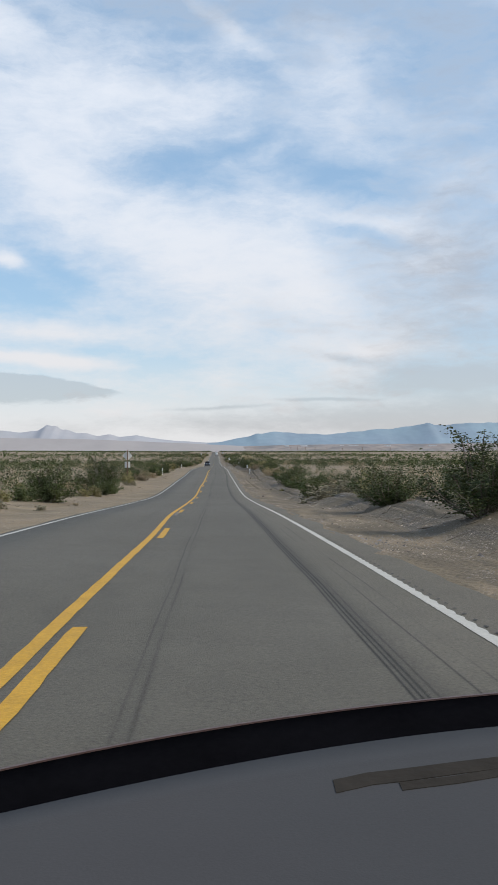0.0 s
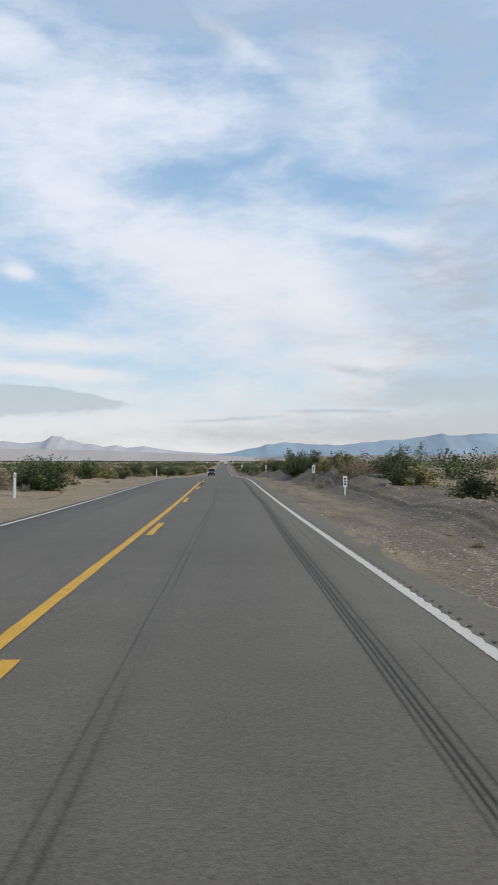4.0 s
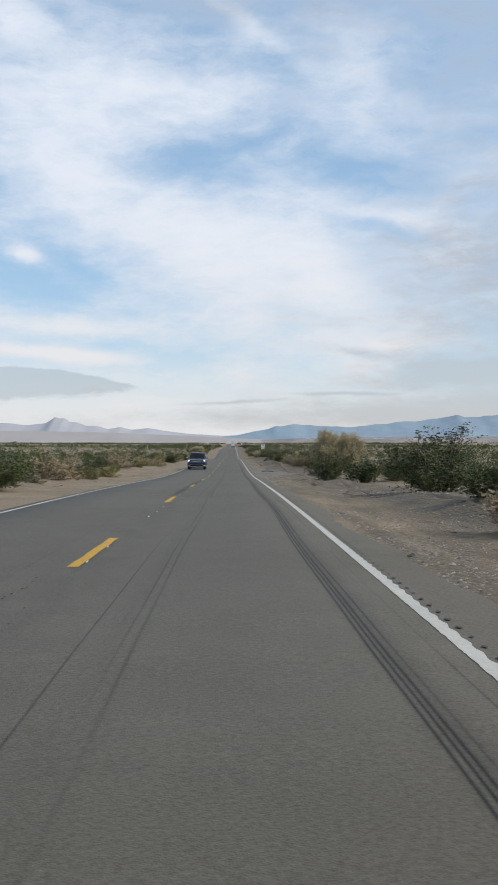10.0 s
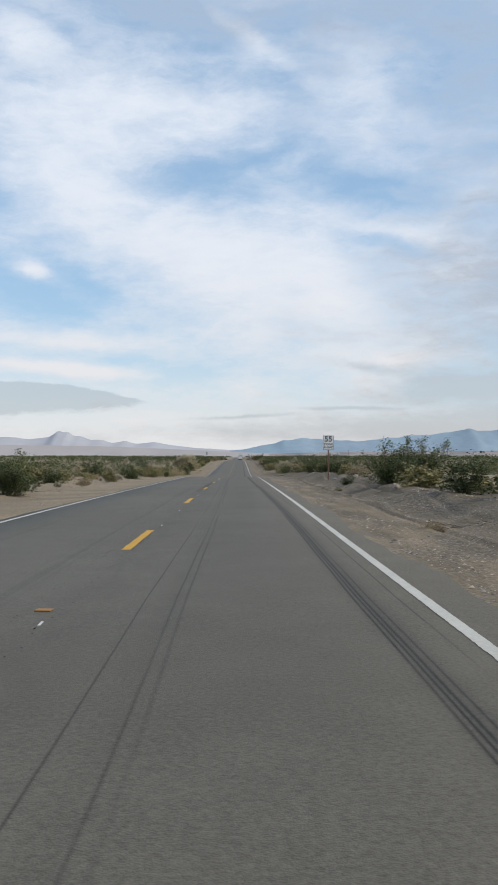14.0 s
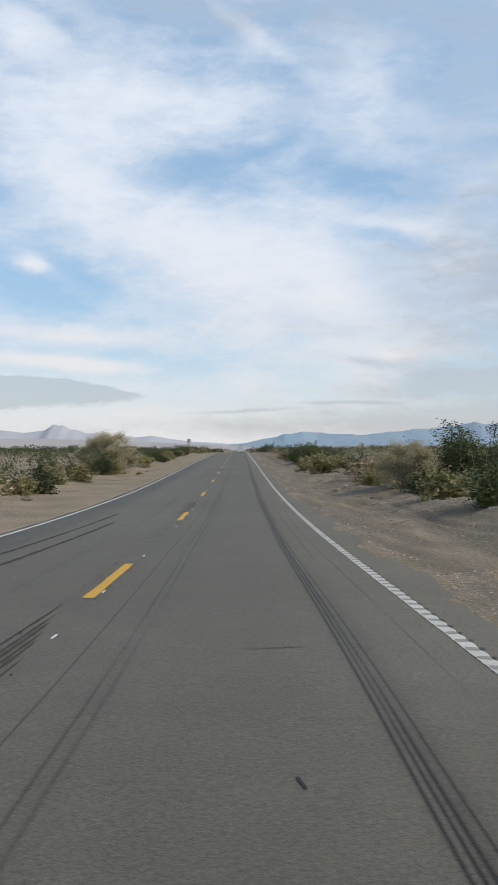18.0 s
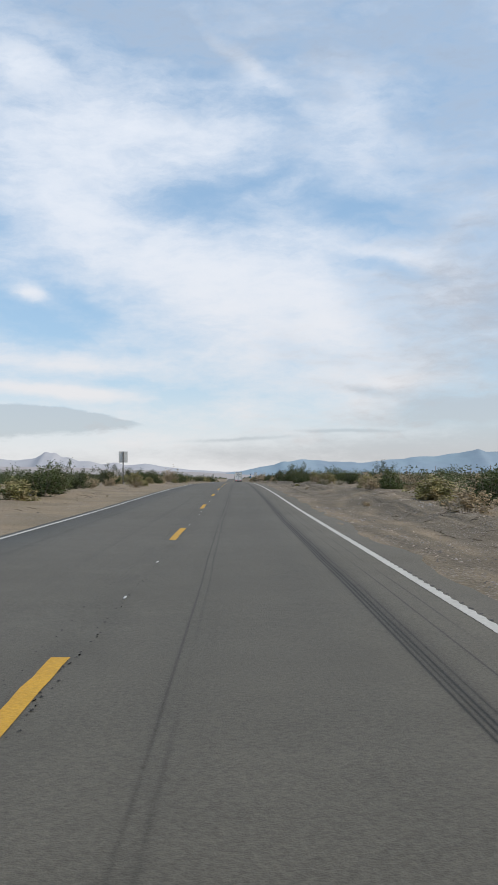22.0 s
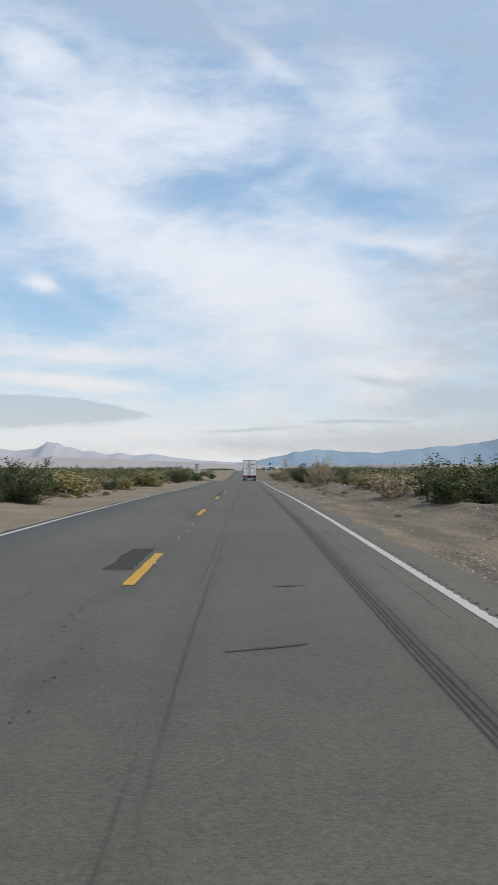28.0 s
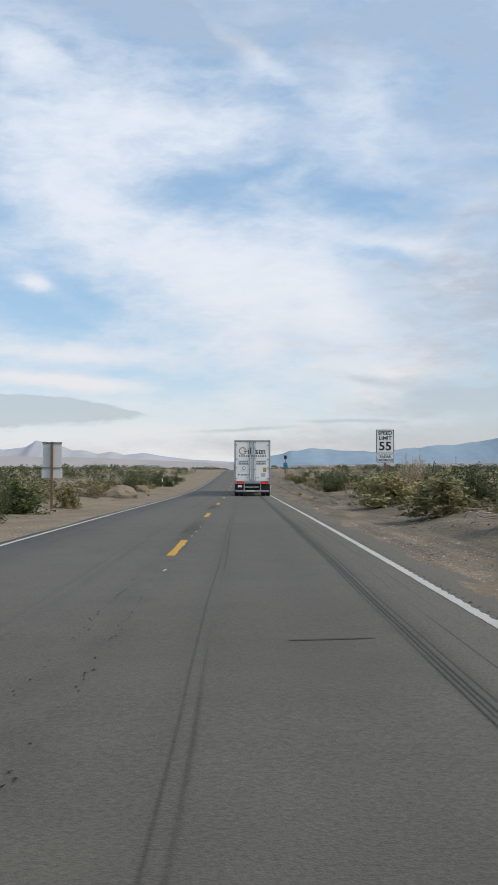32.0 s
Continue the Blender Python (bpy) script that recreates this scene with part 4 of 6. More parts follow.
plant("creosote", 11.4, 499.8, 4.5, 2.9)
plant("creosote", 8.7, 550.4, 2.4, 2.2)
plant("green", 8.1, 527.8, 2.3, 0.7)
plant("creosote", 9.6, 521.8, 2.7, 1.7)
plant("creosote", 7.7, 552.5, 3.2, 2.2)
plant("green", 7.5, 544.9, 1.1, 0.6)
plant("green", 7.0, 534.9, 1.4, 1.1)
plant("creosote", 8.2, 572.6, 1.2, 1.9)
plant("dry", 7.0, 563.8, 1.6, 1.0)
plant("dry", 7.2, 579.2, 1.5, 0.9)
plant("dry", 7.6, 611.0, 1.9, 0.8)
plant("green", 8.6, 602.0, 1.9, 0.9)
plant("creosote", 8.2, 681.5, 2.0, 2.3)
plant("creosote", 7.7, 656.9, 2.1, 1.1)
plant("dry", 8.3, 673.3, 1.5, 0.6)
plant("creosote", 8.2, 689.5, 2.8, 1.6)
plant("creosote", 9.5, 686.7, 2.2, 2.5)
plant("creosote", 7.4, 812.1, 2.6, 1.15)
plant("dry", 7.1, 773.5, 2.1, 1.2)
plant("creosote", 7.8, 765.9, 1.6, 1.4)
plant("dead", 7.0, 808.0, 2.2, 1.9)
plant("creosote", 6.9, 828.4, 3.1, 1.6)
plant("dead", 8.6, 823.1, 2.6, 2.6)
plant("creosote", 7.7, 827.5, 3.2, 1.9)
plant("green", 7.6, 820.1, 2.0, 0.8)
plant("creosote", 7.6, 849.3, 2.5, 2.2)
plant("dry", 6.6, 854.7, 2.5, 1.5)
plant("green", 6.6, 873.5, 2.3, 1.2)
plant("green", 7.1, 885.1, 2.5, 1.3)
plant("dead", 8.4, 887.3, 1.7, 2.0)
plant("creosote", 14.7, 900.5, 3.5, 1.6)
plant("creosote", -7.3, 58.0, 4.5, 2.2)
plant("creosote", -9.1, 93.8, 4.5, 2.9)
plant("dry", -7.5, 118.3, 3.0, 1.5)
plant("creosote", -9.4, 87.7, 3.4, 1.7)
plant("creosote", -8.2, 120.4, 2.4, 1.3)
plant("dry", -7.3, 132.9, 1.9, 1.0)
plant("creosote", -7.3, 138.3, 2.1, 1.5)
plant("creosote", -7.8, 205.6, 3.8, 1.4)
plant("dry", -6.4, 203.6, 1.6, 0.6)
plant("creosote", -7.1, 257.3, 4.1, 1.4)
plant("creosote", -7.2, 285.7, 3.9, 1.9)
plant("dry", -7.7, 245.5, 1.4, 0.6)
plant("creosote", -7.9, 273.3, 3.0, 1.5)
plant("dry", -7.2, 299.7, 3.0, 1.4)
plant("creosote", -8.3, 301.1, 3.5, 1.6)
plant("dry", -8.9, 335.1, 4.5, 1.8)
plant("creosote", -10.3, 332.6, 3.4, 1.5)
plant("dry", -8.9, 345.2, 3.8, 1.3)
plant("dry", -7.2, 361.4, 2.3, 1.0)
plant("dry", -6.7, 401.9, 2.7, 0.6)
plant("creosote", -11.6, 411.7, 4.4, 1.3)
plant("green", -8.2, 505.5, 1.8, 1.0)
plant("dry", -8.6, 491.7, 3.0, 1.5)
plant("green", -7.9, 521.2, 2.2, 1.2)
plant("green", -7.5, 524.4, 1.9, 1.1)
plant("creosote", -7.5, 520.4, 1.7, 1.7)
plant("pale", -8.1, 529.5, 3.6, 3.1)
plant("pale", -10.0, 532.5, 2.8, 2.7)
plant("green", -7.9, 526.6, 1.5, 0.8)
plant("creosote", -11.4, 576.9, 3.6, 1.4)
plant("green", -7.5, 574.7, 2.7, 1.1)
plant("creosote", -9.1, 585.6, 3.1, 1.0)
plant("green", -8.5, 597.2, 3.2, 1.1)
plant("creosote", -8.9, 617.8, 3.1, 1.5)
plant("green", -7.8, 605.6, 2.1, 0.9)
plant("creosote", -9.2, 642.6, 3.2, 1.7)
plant("dry", -6.4, 637.4, 2.6, 0.9)
plant("creosote", -12.6, 687.3, 3.9, 2.0)
plant("dry", -10.6, 673.5, 2.8, 0.6)
plant("dry", -7.5, 688.1, 2.0, 2.0)
plant("creosote", -9.7, 741.1, 4.5, 1.9)
plant("green", -6.4, 681.1, 0.7, 0.6)
plant("creosote", -7.0, 770.3, 2.7, 1.6)
plant("green", -7.0, 777.5, 2.3, 1.3)
plant("green", -6.9, 810.9, 2.8, 1.3)
plant("green", -7.2, 816.6, 2.4, 1.3)
plant("creosote", -6.7, 840.8, 3.7, 1.9)
plant("green", -8.0, 830.5, 2.2, 1.3)
plant("creosote", -7.1, 857.9, 4.2, 2.1)
plant("creosote", -6.4, 852.5, 2.4, 1.6)
plant("dry", -7.5, 867.1, 2.1, 2.1)
plant("creosote", -7.2, 881.7, 2.8, 1.5)
plant("creosote", -6.4, 875.3, 1.5, 1.6)
plant("green", -6.4, 888.3, 1.1, 1.1)


def clear_of(x, y, r):
    return all((x - a) ** 2 + (y - b) ** 2 > (0.8 * (r + c)) ** 2 for a, b, c in PLANTED)


def plant_verges():
    """The nearest rows of bushes on either side, in the gaps between those above and behind them."""
    most = {"creosote": 285, "dry": 165, "green": 215, "burro": 150}
    count = {k: 0 for k in most}
    listed = list(PLANTED)
    spots = [(y, side) for y in np.arange(8, 985, 0.62) for side in (-1, 1)]
    random.shuffle(spots)
    for y, side in spots:
        yy = y + random.uniform(-1, 1)
        taken = any(side * a > 0 and abs(b - yy) < 3.5 for a, b, c in listed)
        if 286 < y < 347 and side > 0:
            lo = 13.0
        else:
            lo = (8.5 if taken else 7.5) if side > 0 else (8.0 if taken else 6.9)
        x = side * (lo + abs(random.gauss(0, 1)) * 2.2)
        kind = random.choices(("creosote", "dry", "green", "burro"), (4.4, 2.4, 3.2, 2.2))[0]
        if count[kind] >= most[kind]:
            continue
        h = {"creosote": random.uniform(0.8, 1.75), "dry": random.uniform(0.5, 1.2), "green": random.uniform(0.5, 1.2), "burro": random.uniform(0.3, 0.65)}[kind]
        w = h * random.uniform(1.1, 1.6)
        if not clear_of(x, yy, w * 0.5):
            continue
        count[kind] += 1
        plant(kind, round(x, 2), round(yy, 2), w, h)


plant_verges()


def plant_weeds():
    """Small weeds on the shoulders and the face of the bank."""
    for _ in range(110):
        y, side = random.uniform(10, 925), random.choice((-1, 1, 1))
        if 305 < y < 355 and side > 0:
            continue
        h = random.uniform(0.10, 0.26)
        plant(random.choice(("burro", "dry", "green")), round(side * random.uniform(5.3, 7.0), 2), round(y, 2), h * random.uniform(1.4, 2.4), h)


plant_weeds()


def far_brush(name, label, spots, mat, tris, leaf, seed):
    """Many low bushes as one mesh of small leaves and twigs; spots are rows of x, y, width, height."""
    rng = np.random.RandomState(seed)
    spots = np.asarray(spots)
    n = len(spots)
    own = np.repeat(np.arange(n), tris)
    m = n * tris
    r = rng.uniform(0, 1, m) ** 0.45
    th = rng.uniform(0, 2 * math.pi, m)
    up = rng.uniform(0.05, 1, m)
    lump = 1 + 0.35 * np.sin(3 * th + own * 1.7) * rng.uniform(0.5, 1, m)
    prof = np.sqrt(np.clip(1.05 - up ** 2.2, 0.02, 1))
    px = spots[own, 0] + np.cos(th) * r * prof * lump * spots[own, 2] * 0.5
    py = spots[own, 1] + np.sin(th) * r * prof * lump * spots[own, 2] * 0.5
    pz = ground_z(spots[:, 0], spots[:, 1])[own] + up * spots[own, 3] * (0.78 + 0.28 * rng.uniform(0, 1, m) * lump)
    d = rng.normal(size=(m, 3))
    a, b = frames_of(d)
    s = leaf * spots[own, 3:4] * rng.uniform(0.6, 1.5, (m, 1))
    c = np.stack([px, py, pz], 1)
    V = np.stack([c - a * s, c + a * s * 0.5 - b * s * 0.7, c + a * s * 0.6 + b * s * 0.8], 1).reshape(-1, 3)
    me = arrays(name, V, np.arange(3 * m).reshape(m, 3))
    tagged(mesh_part(name, me, mat), label, "brush", kind="stuff")


def scatter(n, y0, y1, x0, x1, grow, seed, power=1.0, green=True):
    rng = np.random.RandomState(seed)
    y = rng.uniform(y0, y1, n)
    x = (x0 + (x1 - x0) * rng.uniform(0, 1, n) ** power) * rng.choice([-1, 1], n)
    h = rng.uniform(0.5, 1.25, n) * grow
    field = lattice(x / 13, y / 13, 43) + 0.6 * lattice(x / 5, y / 5, 44)
    keep = (field > -0.30) if green else (field < -0.02)
    keep &= ~((y > 286) & (y < 345) & (x > 0) & (x < 15))
    return np.stack([x, y, h * rng.uniform(1.2, 1.9, n), h], 1)[keep]


far_brush("verge_brush_green", "olive-green creosote scrub behind the roadside bushes", scatter(1150, 5, 1050, 9.4, 19, 1.25, 43, 1.0), LEAF_GREEN, 300, 0.036, 45)
far_brush("scrub_green", "olive-green creosote scrub beyond the verges", scatter(1500, 5, 1050, 18.0, 36, 1.4, 57, 1.0), LEAF_GREEN, 130, 0.058, 44)
far_brush("verge_brush_dry", "dry tan scrub behind the roadside bushes", scatter(2000, 5, 1050, 8.6, 34, 0.95, 47, 1.1, False), LEAF_DRY, 130, 0.050, 46)
far_brush("verge_brush_pale", "grey-green low scrub behind the roadside bushes", scatter(1100, 5, 1050, 8.6, 34, 0.85, 53, 1.1, False), LEAF_PALE, 130, 0.052, 48)
far_brush("desert_brush_green", "olive-green creosote scrub spreading over the desert plain", scatter(5600, 0, 1250, 32, 150, 1.6, 3, 1.5), LEAF_GREEN, 42, 0.095, 5)
far_brush("desert_brush_dry", "dry tan scrub spreading over the desert plain", scatter(4200, 0, 1250, 26, 130, 1.0, 7, 1.6, False), LEAF_DRY, 34, 0.125, 6)
far_brush("desert_brush_pale", "grey-green low scrub spreading over the desert plain", scatter(4200, 0, 1250, 22, 120, 0.95, 8, 1.6, False), LEAF_PALE, 36, 0.125, 9)
far_brush("distant_brush_green", "distant olive scrub on the plain", scatter(12000, 150, 2100, 120, 760, 1.6, 12, 1.3), LEAF_GREEN, 18, 0.22, 15)
far_brush("distant_brush_ahead", "distant scrub ahead where the road runs out of sight", scatter(4500, 1200, 2300, 9, 420, 1.4, 13, 1.4), LEAF_GREEN, 16, 0.20, 16)


def build_gravel():
    rng = np.random.RandomState(21)
    n = 170000
    y = rng.uniform(-5, 930, n)
    pick = rng.uniform(0, 1, n)
    x = np.where(pick < 0.18, 3.98 + np.abs(rng.normal(0, 1, n)) * 0.4, np.where(pick < 0.45, 4.4 + np.abs(rng.normal(0, 1, n)) * 1.5, np.where(pick < 0.78, 5.9 + 3.2 * rng.uniform(0, 1, n), -4.5 - np.abs(rng.normal(0, 1, n)) * 2.0)))
    r = 0.009 + 0.026 * rng.uniform(0, 1, n) ** 2.4 + 0.045 * rng.uniform(0, 1, n) ** 2 * (rng.uniform(0, 1, n) > 0.97)
    crest = pick > 0.90
    x = np.where(crest, 7.75 - 1.3 * lattice(y / 5.0, y * 0, 5) + rng.normal(0, 0.22, n), x)
    r = np.where(crest, r * 1.5, r)
    keep = (crest | (lattice(x / 1.6, y / 4, 77) > -0.12)) & ((pick < 0.45) | (pick > 0.78) | (rng.uniform(0, 1, n) < np.where(y < 300, 1.0, 0.45)))
    x, y, r = x[keep], y[keep], r[keep]
    z = ground_z(x, y)
    c = np.stack([x, y, z - 0.1 * r], 1)
    peak = np.array([(1, 0, 0), (0, 1, 0), (-1, 0, 0), (0, -1, 0), (0.2, 0.1, 0.62)], float)
    V = c[:, None, :] + peak[None] * r[:, None, None] * rng.uniform(0.6, 1.5, (len(r), 5, 1))
    f = np.array([(0, 1, 4), (1, 2, 4), (2, 3, 4), (3, 0, 4)])
    F = (np.arange(len(r))[:, None, None] * 5 + f[None]).reshape(-1, 3)
    tagged(mesh_part("shoulder_gravel", arrays("shoulder_gravel", V.reshape(-1, 3), F), GRAVEL), "loose grey and tan gravel on the sandy shoulders", "gravel", kind="stuff")


build_gravel()


def build_litter():
    """Broken twigs and dry stalks on the shoulders and the bank."""
    rng = np.random.RandomState(33)
    n = 9500
    y = rng.uniform(0, 925, n)
    x = np.where(rng.uniform(0, 1, n) < 0.7, 5.6 + np.abs(rng.normal(0, 1, n)) * 2.4, -5.6 - np.abs(rng.normal(0, 1, n)) * 2.2)
    keep = lattice(x / 1.8, y / 3.5, 78) > 0.0
    x, y = x[keep], y[keep]
    n = len(x)
    a = rng.uniform(0, 6.28, n)
    ln = rng.uniform(0.06, 0.45, n)
    p0 = np.stack([x, y, ground_z(x, y) + 0.012], 1)
    x2, y2 = x + np.cos(a) * ln, y + np.sin(a) * ln
    p2 = np.stack([x2, y2, ground_z(x2, y2) + 0.015 + rng.uniform(0, 0.06, n)], 1)
    paths = np.stack([p0, (p0 + p2) / 2 + rng.normal(0, 0.015, (n, 3)), p2], 1)
    V, F = tubes(paths, np.tile(np.array([[0.011, 0.009, 0.004]]), (n, 1)))
    tagged(mesh_part("twig_litter", arrays("twig_litter", V, F), BARK), "dry twigs and stalks scattered on the sand", "litter", kind="stuff")


build_litter()


ROCK = material("tan_boulder", (0.30, 0.25, 0.205), 0.9, vary=0.25, scale=5, fine=0.25, fine_scale=40, bump=0.6, per_object=0.25)


def boulder(name, label, category, x, y, w, h, mat, seed):
    bm = bmesh.new()
    bmesh.ops.create_icosphere(bm, subdivisions=3, radius=1.0)
    for v in bm.verts:
        n = noise.noise(v.co * 1.3 + Vector((seed * 3.1, seed, 0))) * 0.35 + noise.noise(v.co * 3.5 + Vector((seed, 0, 7))) * 0.14
        v.co = Vector((v.co.x * w * 0.5, v.co.y * w * 0.42, v.co.z * h)) * (1 + n)
    ob = part(name, bm, mat)
    ob.matrix_world = pose(x, y, float(ground_z(x, y)) + 0.02, 0, 0, seed * 47)
    return tagged(ob, label, category, "boulders")


for j, (x, y, w, h) in enumerate(((10.9, 615.0, 0.55, 0.24), (8.2, 598.0, 0.35, 0.14), (7.6, 700.5, 0.3, 0.12), (9.3, 655.0, 0.32, 0.13), (7.0, 505.0, 0.3, 0.11), (6.9, 527.0, 0.26, 0.1), (4.7, 78.0, 0.22, 0.12),
                                  (8.6, 92.0, 0.4, 0.16), (7.2, 263.0, 0.5, 0.2), (9.8, 331.0, 0.36, 0.14), (11.0, 334.0, 0.28, 0.12), (7.4, 386.0, 0.34, 0.16), (7.9, 402.0, 0.3, 0.12), (6.9, 810.0, 0.28, 0.1), (7.1, 748.0, 0.36, 0.13))):
    boulder("boulder", "small tan boulder half sunk in the sand", "rock", x, y, w, h, ROCK, j + 1)
for j, (x, y, w, h) in enumerate(((-6.6, 908.0, 2.2, 0.75), (-7.6, 914.0, 1.8, 0.6), (-8.4, 903.0, 1.5, 0.5), (-7.2, 925.0, 1.6, 0.6), (8.3, 268.0, 2.0, 0.5))):
    boulder("dirt_mound", "low heap of tan dirt beside the road", "dirt mound", x, y, w, h, SAND, j + 31)



# ---- marks and small pieces on the road ----
REFLECT_WHITE = material("white_reflector", (0.50, 0.50, 0.48), 0.4, vary=0.1)
REFLECT_YELLOW = material("amber_reflector", (0.25, 0.125, 0.03), 0.6, vary=0.3)
RUBBER_MARK = material("rubber_skid", (0.056, 0.053, 0.047), 0.95, spec=0.08, vary=0.3, scale=4, fine=0.4, fine_scale=35)
GROOVE_PALE = material("pale_worn_groove", (0.26, 0.25, 0.23), 0.8, vary=0.25, scale=4)
WORN_PAINT = material("worn_white_paint", (0.235, 0.228, 0.21), 0.85, spec=0.1, vary=0.25, scale=5)
FAINT_GROOVE = material("faint_tar_smear", (0.084, 0.079, 0.069), 0.95, spec=0.08, vary=0.3, scale=9)
WORN_GROOVE = material("worn_groove", (0.083, 0.076, 0.061), 0.75, spec=0.22, vary=0.35, scale=7)
GROOVE_SHADE = material("rumble_groove_shade", (0.048, 0.047, 0.045), 0.9, vary=0.3, scale=4)


def swept(path, width, lift, on_ground=False):
    """A thin ragged strip along a path of (x, y) on the road."""
    pts = []
    for (a, b), (c, d) in zip(path[:-1], path[1:]):
        n = max(1, int(math.hypot(c - a, d - b) / 0.15))
        pts += [(a + (c - a) * i / n, b + (d - b) * i / n) for i in range(n)]
    pts.append(path[-1])
    v = []
    for i, (x, y) in enumerate(pts):
        x2, y2 = pts[min(i + 1, len(pts) - 1)]
        x1, y1 = pts[max(i - 1, 0)]
        t = Vector((x2 - x1, y2 - y1)).normalized()
        w = width * 0.5 * random.uniform(0.45, 1.2) * min(1.0, 0.2 + 0.25 * min(i, len(pts) - 1 - i))
        for s in (-1, 1):
            px, py = x - s * t.y * w, y + s * t.x * w
            v.append((px, py, float(ground_z(px, py) if on_ground else road_z(py)) + lift))
    return arrays("mark", v, [(2 * i, 2 * i + 2, 2 * i + 3, 2 * i + 1) for i in range(len(pts) - 1)])


def bars(name, label, rows, mat, lift=0.005):
    v, f = [], []
    for x0, x1, y0, y1 in rows:
        k = len(v)
        j = [random.uniform(-0.02, 0.02) for _ in range(4)]
        ym = (y0 + y1) / 2
        v += [(x0 + 0.015, y0 + j[0], float(road_z(y0)) + lift), (x1 - 0.015, y0 + j[1], float(road_z(y0)) + lift), (x1, ym, float(road_z(ym)) + lift),
              (x1 - 0.015, y1 + j[2], float(road_z(y1)) + lift), (x0 + 0.015, y1 + j[3], float(road_z(y1)) + lift), (x0, ym, float(road_z(ym)) + lift)]
        f.append([k, k + 1, k + 2, k + 3, k + 4, k + 5])
    tagged(mesh_part(name, arrays(name, v, f), mat), label, "road marking", kind="stuff")


def build_road_details():
    # flat dark spots over the asphalt paint the shaded side of each groove
    bars("rumble_strip_shoulder", "flat dark spots painted as the shade in milled rumble grooves beside the white edge line", [(xx + random.uniform(-0.008, 0.008), xx + 0.045, y, y + 0.075) for y in np.arange(-24, 2740) * GROOVE + GROOVE / 2 - 0.04 for xx in ((3.40,) if 352 < y < 610 else (3.445,)) if not 288 < y < 420], GROOVE_SHADE, 0.009)
    bars("worn_edge_paint", "grey bars where milled grooves cut through the white edge line", [(3.295, 3.40, y, y + 0.13) for y in np.arange(1240, 1625) * GROOVE + GROOVE / 2 - 0.06 ], WORN_PAINT, 0.0058)
    pale = []
    for k in range(0, 4):
        for i in range(11):
            y = 11.9 + 29.26 * k + 0.29 * i
            if y < 112:
                pale.append((0.02 + drift(y), 0.175 + drift(y), y, y + 0.12))
    bars("rumble_strip_pale", "pale worn rumble grooves beside the yellow line", pale, GROOVE_PALE)
    worn = [(-0.24 + random.uniform(-0.06, 0.06), 0.06 + random.uniform(-0.08, 0.04), y, y + 0.075) for y in np.arange(180, 905, 0.31) if float(lattice(y / 8.0, np.float64(0), 71)) > 0.16]
    bars("rumble_strip_centre", "faint worn rumble grooves along the centre line", worn, WORN_GROOVE, 0.003)
    rng = np.random.RandomState(61)
    pits = []
    for y in np.arange(178, 905, 0.10):
        for xx in (-0.20, 0.11):
            if rng.uniform() < 0.45 + 0.5 * float(lattice(np.float64(y / 9.0), np.float64(xx * 9), 72)):
                w, l = rng.uniform(0.005, 0.017), rng.uniform(0.012, 0.05)
                px = xx + rng.normal(0, 0.022)
                pits.append((px - w, px + w, y, y + l))
    bars("rumble_pits", "small dark pits and crumbs along the worn centre line", pits, TAR, 0.0065)
    tick, amber = None, None
    for k in range(14, 64):
        for o in (0.5, 2.3, 4.9, 6.7, 8.6, 10.4, 12.3):
            if random.random() < 0.5:
                continue
            y = 14.63 * k + o
            m = pose(0.09 + random.uniform(-0.02, 0.02), y, float(road_z(y)) + 0.002, 0, 0, random.uniform(-8, 5))
            if tick is None:
                tick = tagged(part("pavement_tick", boxed(-0.010, 0.010, -0.085, 0.085, 0, 0.009, bevel=0.003), REFLECT_WHITE), "small white sliver of reflective lane marker", "road marker", "white lane markers")
                tick.matrix_world = m
            else:
                copy_thing(tick, m)
        if k in (14, 24, 33, 37, 52, 54, 56):
            y = 14.63 * k + 9.25
            m = pose(-0.03, y, float(road_z(y)) + 0.002, 0, 0, random.uniform(-8, 8))
            if amber is None:
                bm = boxed(-0.07, 0.07, -0.055, 0.055, 0, 0.014, bevel=0.006)
                amber = tagged(part("amber_pavement_marker", bm, REFLECT_YELLOW), "scuffed amber raised pavement marker on the centre line", "road marker", "amber markers")
                amber.matrix_world = m
            else:
                copy_thing(amber, m)
    for path, w, lab in (
            (((-3.1, 339.2), (-2.0, 339.6), (-0.8, 340.2), (0.5, 341.3), (1.5, 342.5), (2.4, 344.4), (2.95, 347.6), (3.1, 352.0), (3.0, 357.0)), 0.10, "dark curved skid mark across both lanes"),
            (((-2.50, 440.0), (-2.53, 452.6), (-2.52, 461.9), (-2.28, 474.0), (-1.98, 486.0)), 0.10, "dark rubber skid mark in the far lane"),
            (((-2.12, 438.0), (-2.10, 451.1), (-2.08, 459.0), (-1.88, 470.0), (-1.60, 482.0)), 0.11, "dark rubber skid mark in the far lane"),
            *((((-1.10 + o, 440.0 + 9 * o), (-0.80 + o, 446.0), (-0.56 + o, 451.0), (-0.36 + o, 458.0), (-0.12 + 0.7 * o, 467.0 - 8 * o)), w, "thin dark rubber skid line near the centre line")
              for o, w in ((0.0, 0.035), (0.055, 0.045), (0.12, 0.03), (0.17, 0.04), (0.25, 0.025), (-0.09, 0.025)))):
        tagged(mesh_part("skid_mark", swept(path, w, 0.0045), RUBBER_MARK), lab, "skid mark", "skid marks")
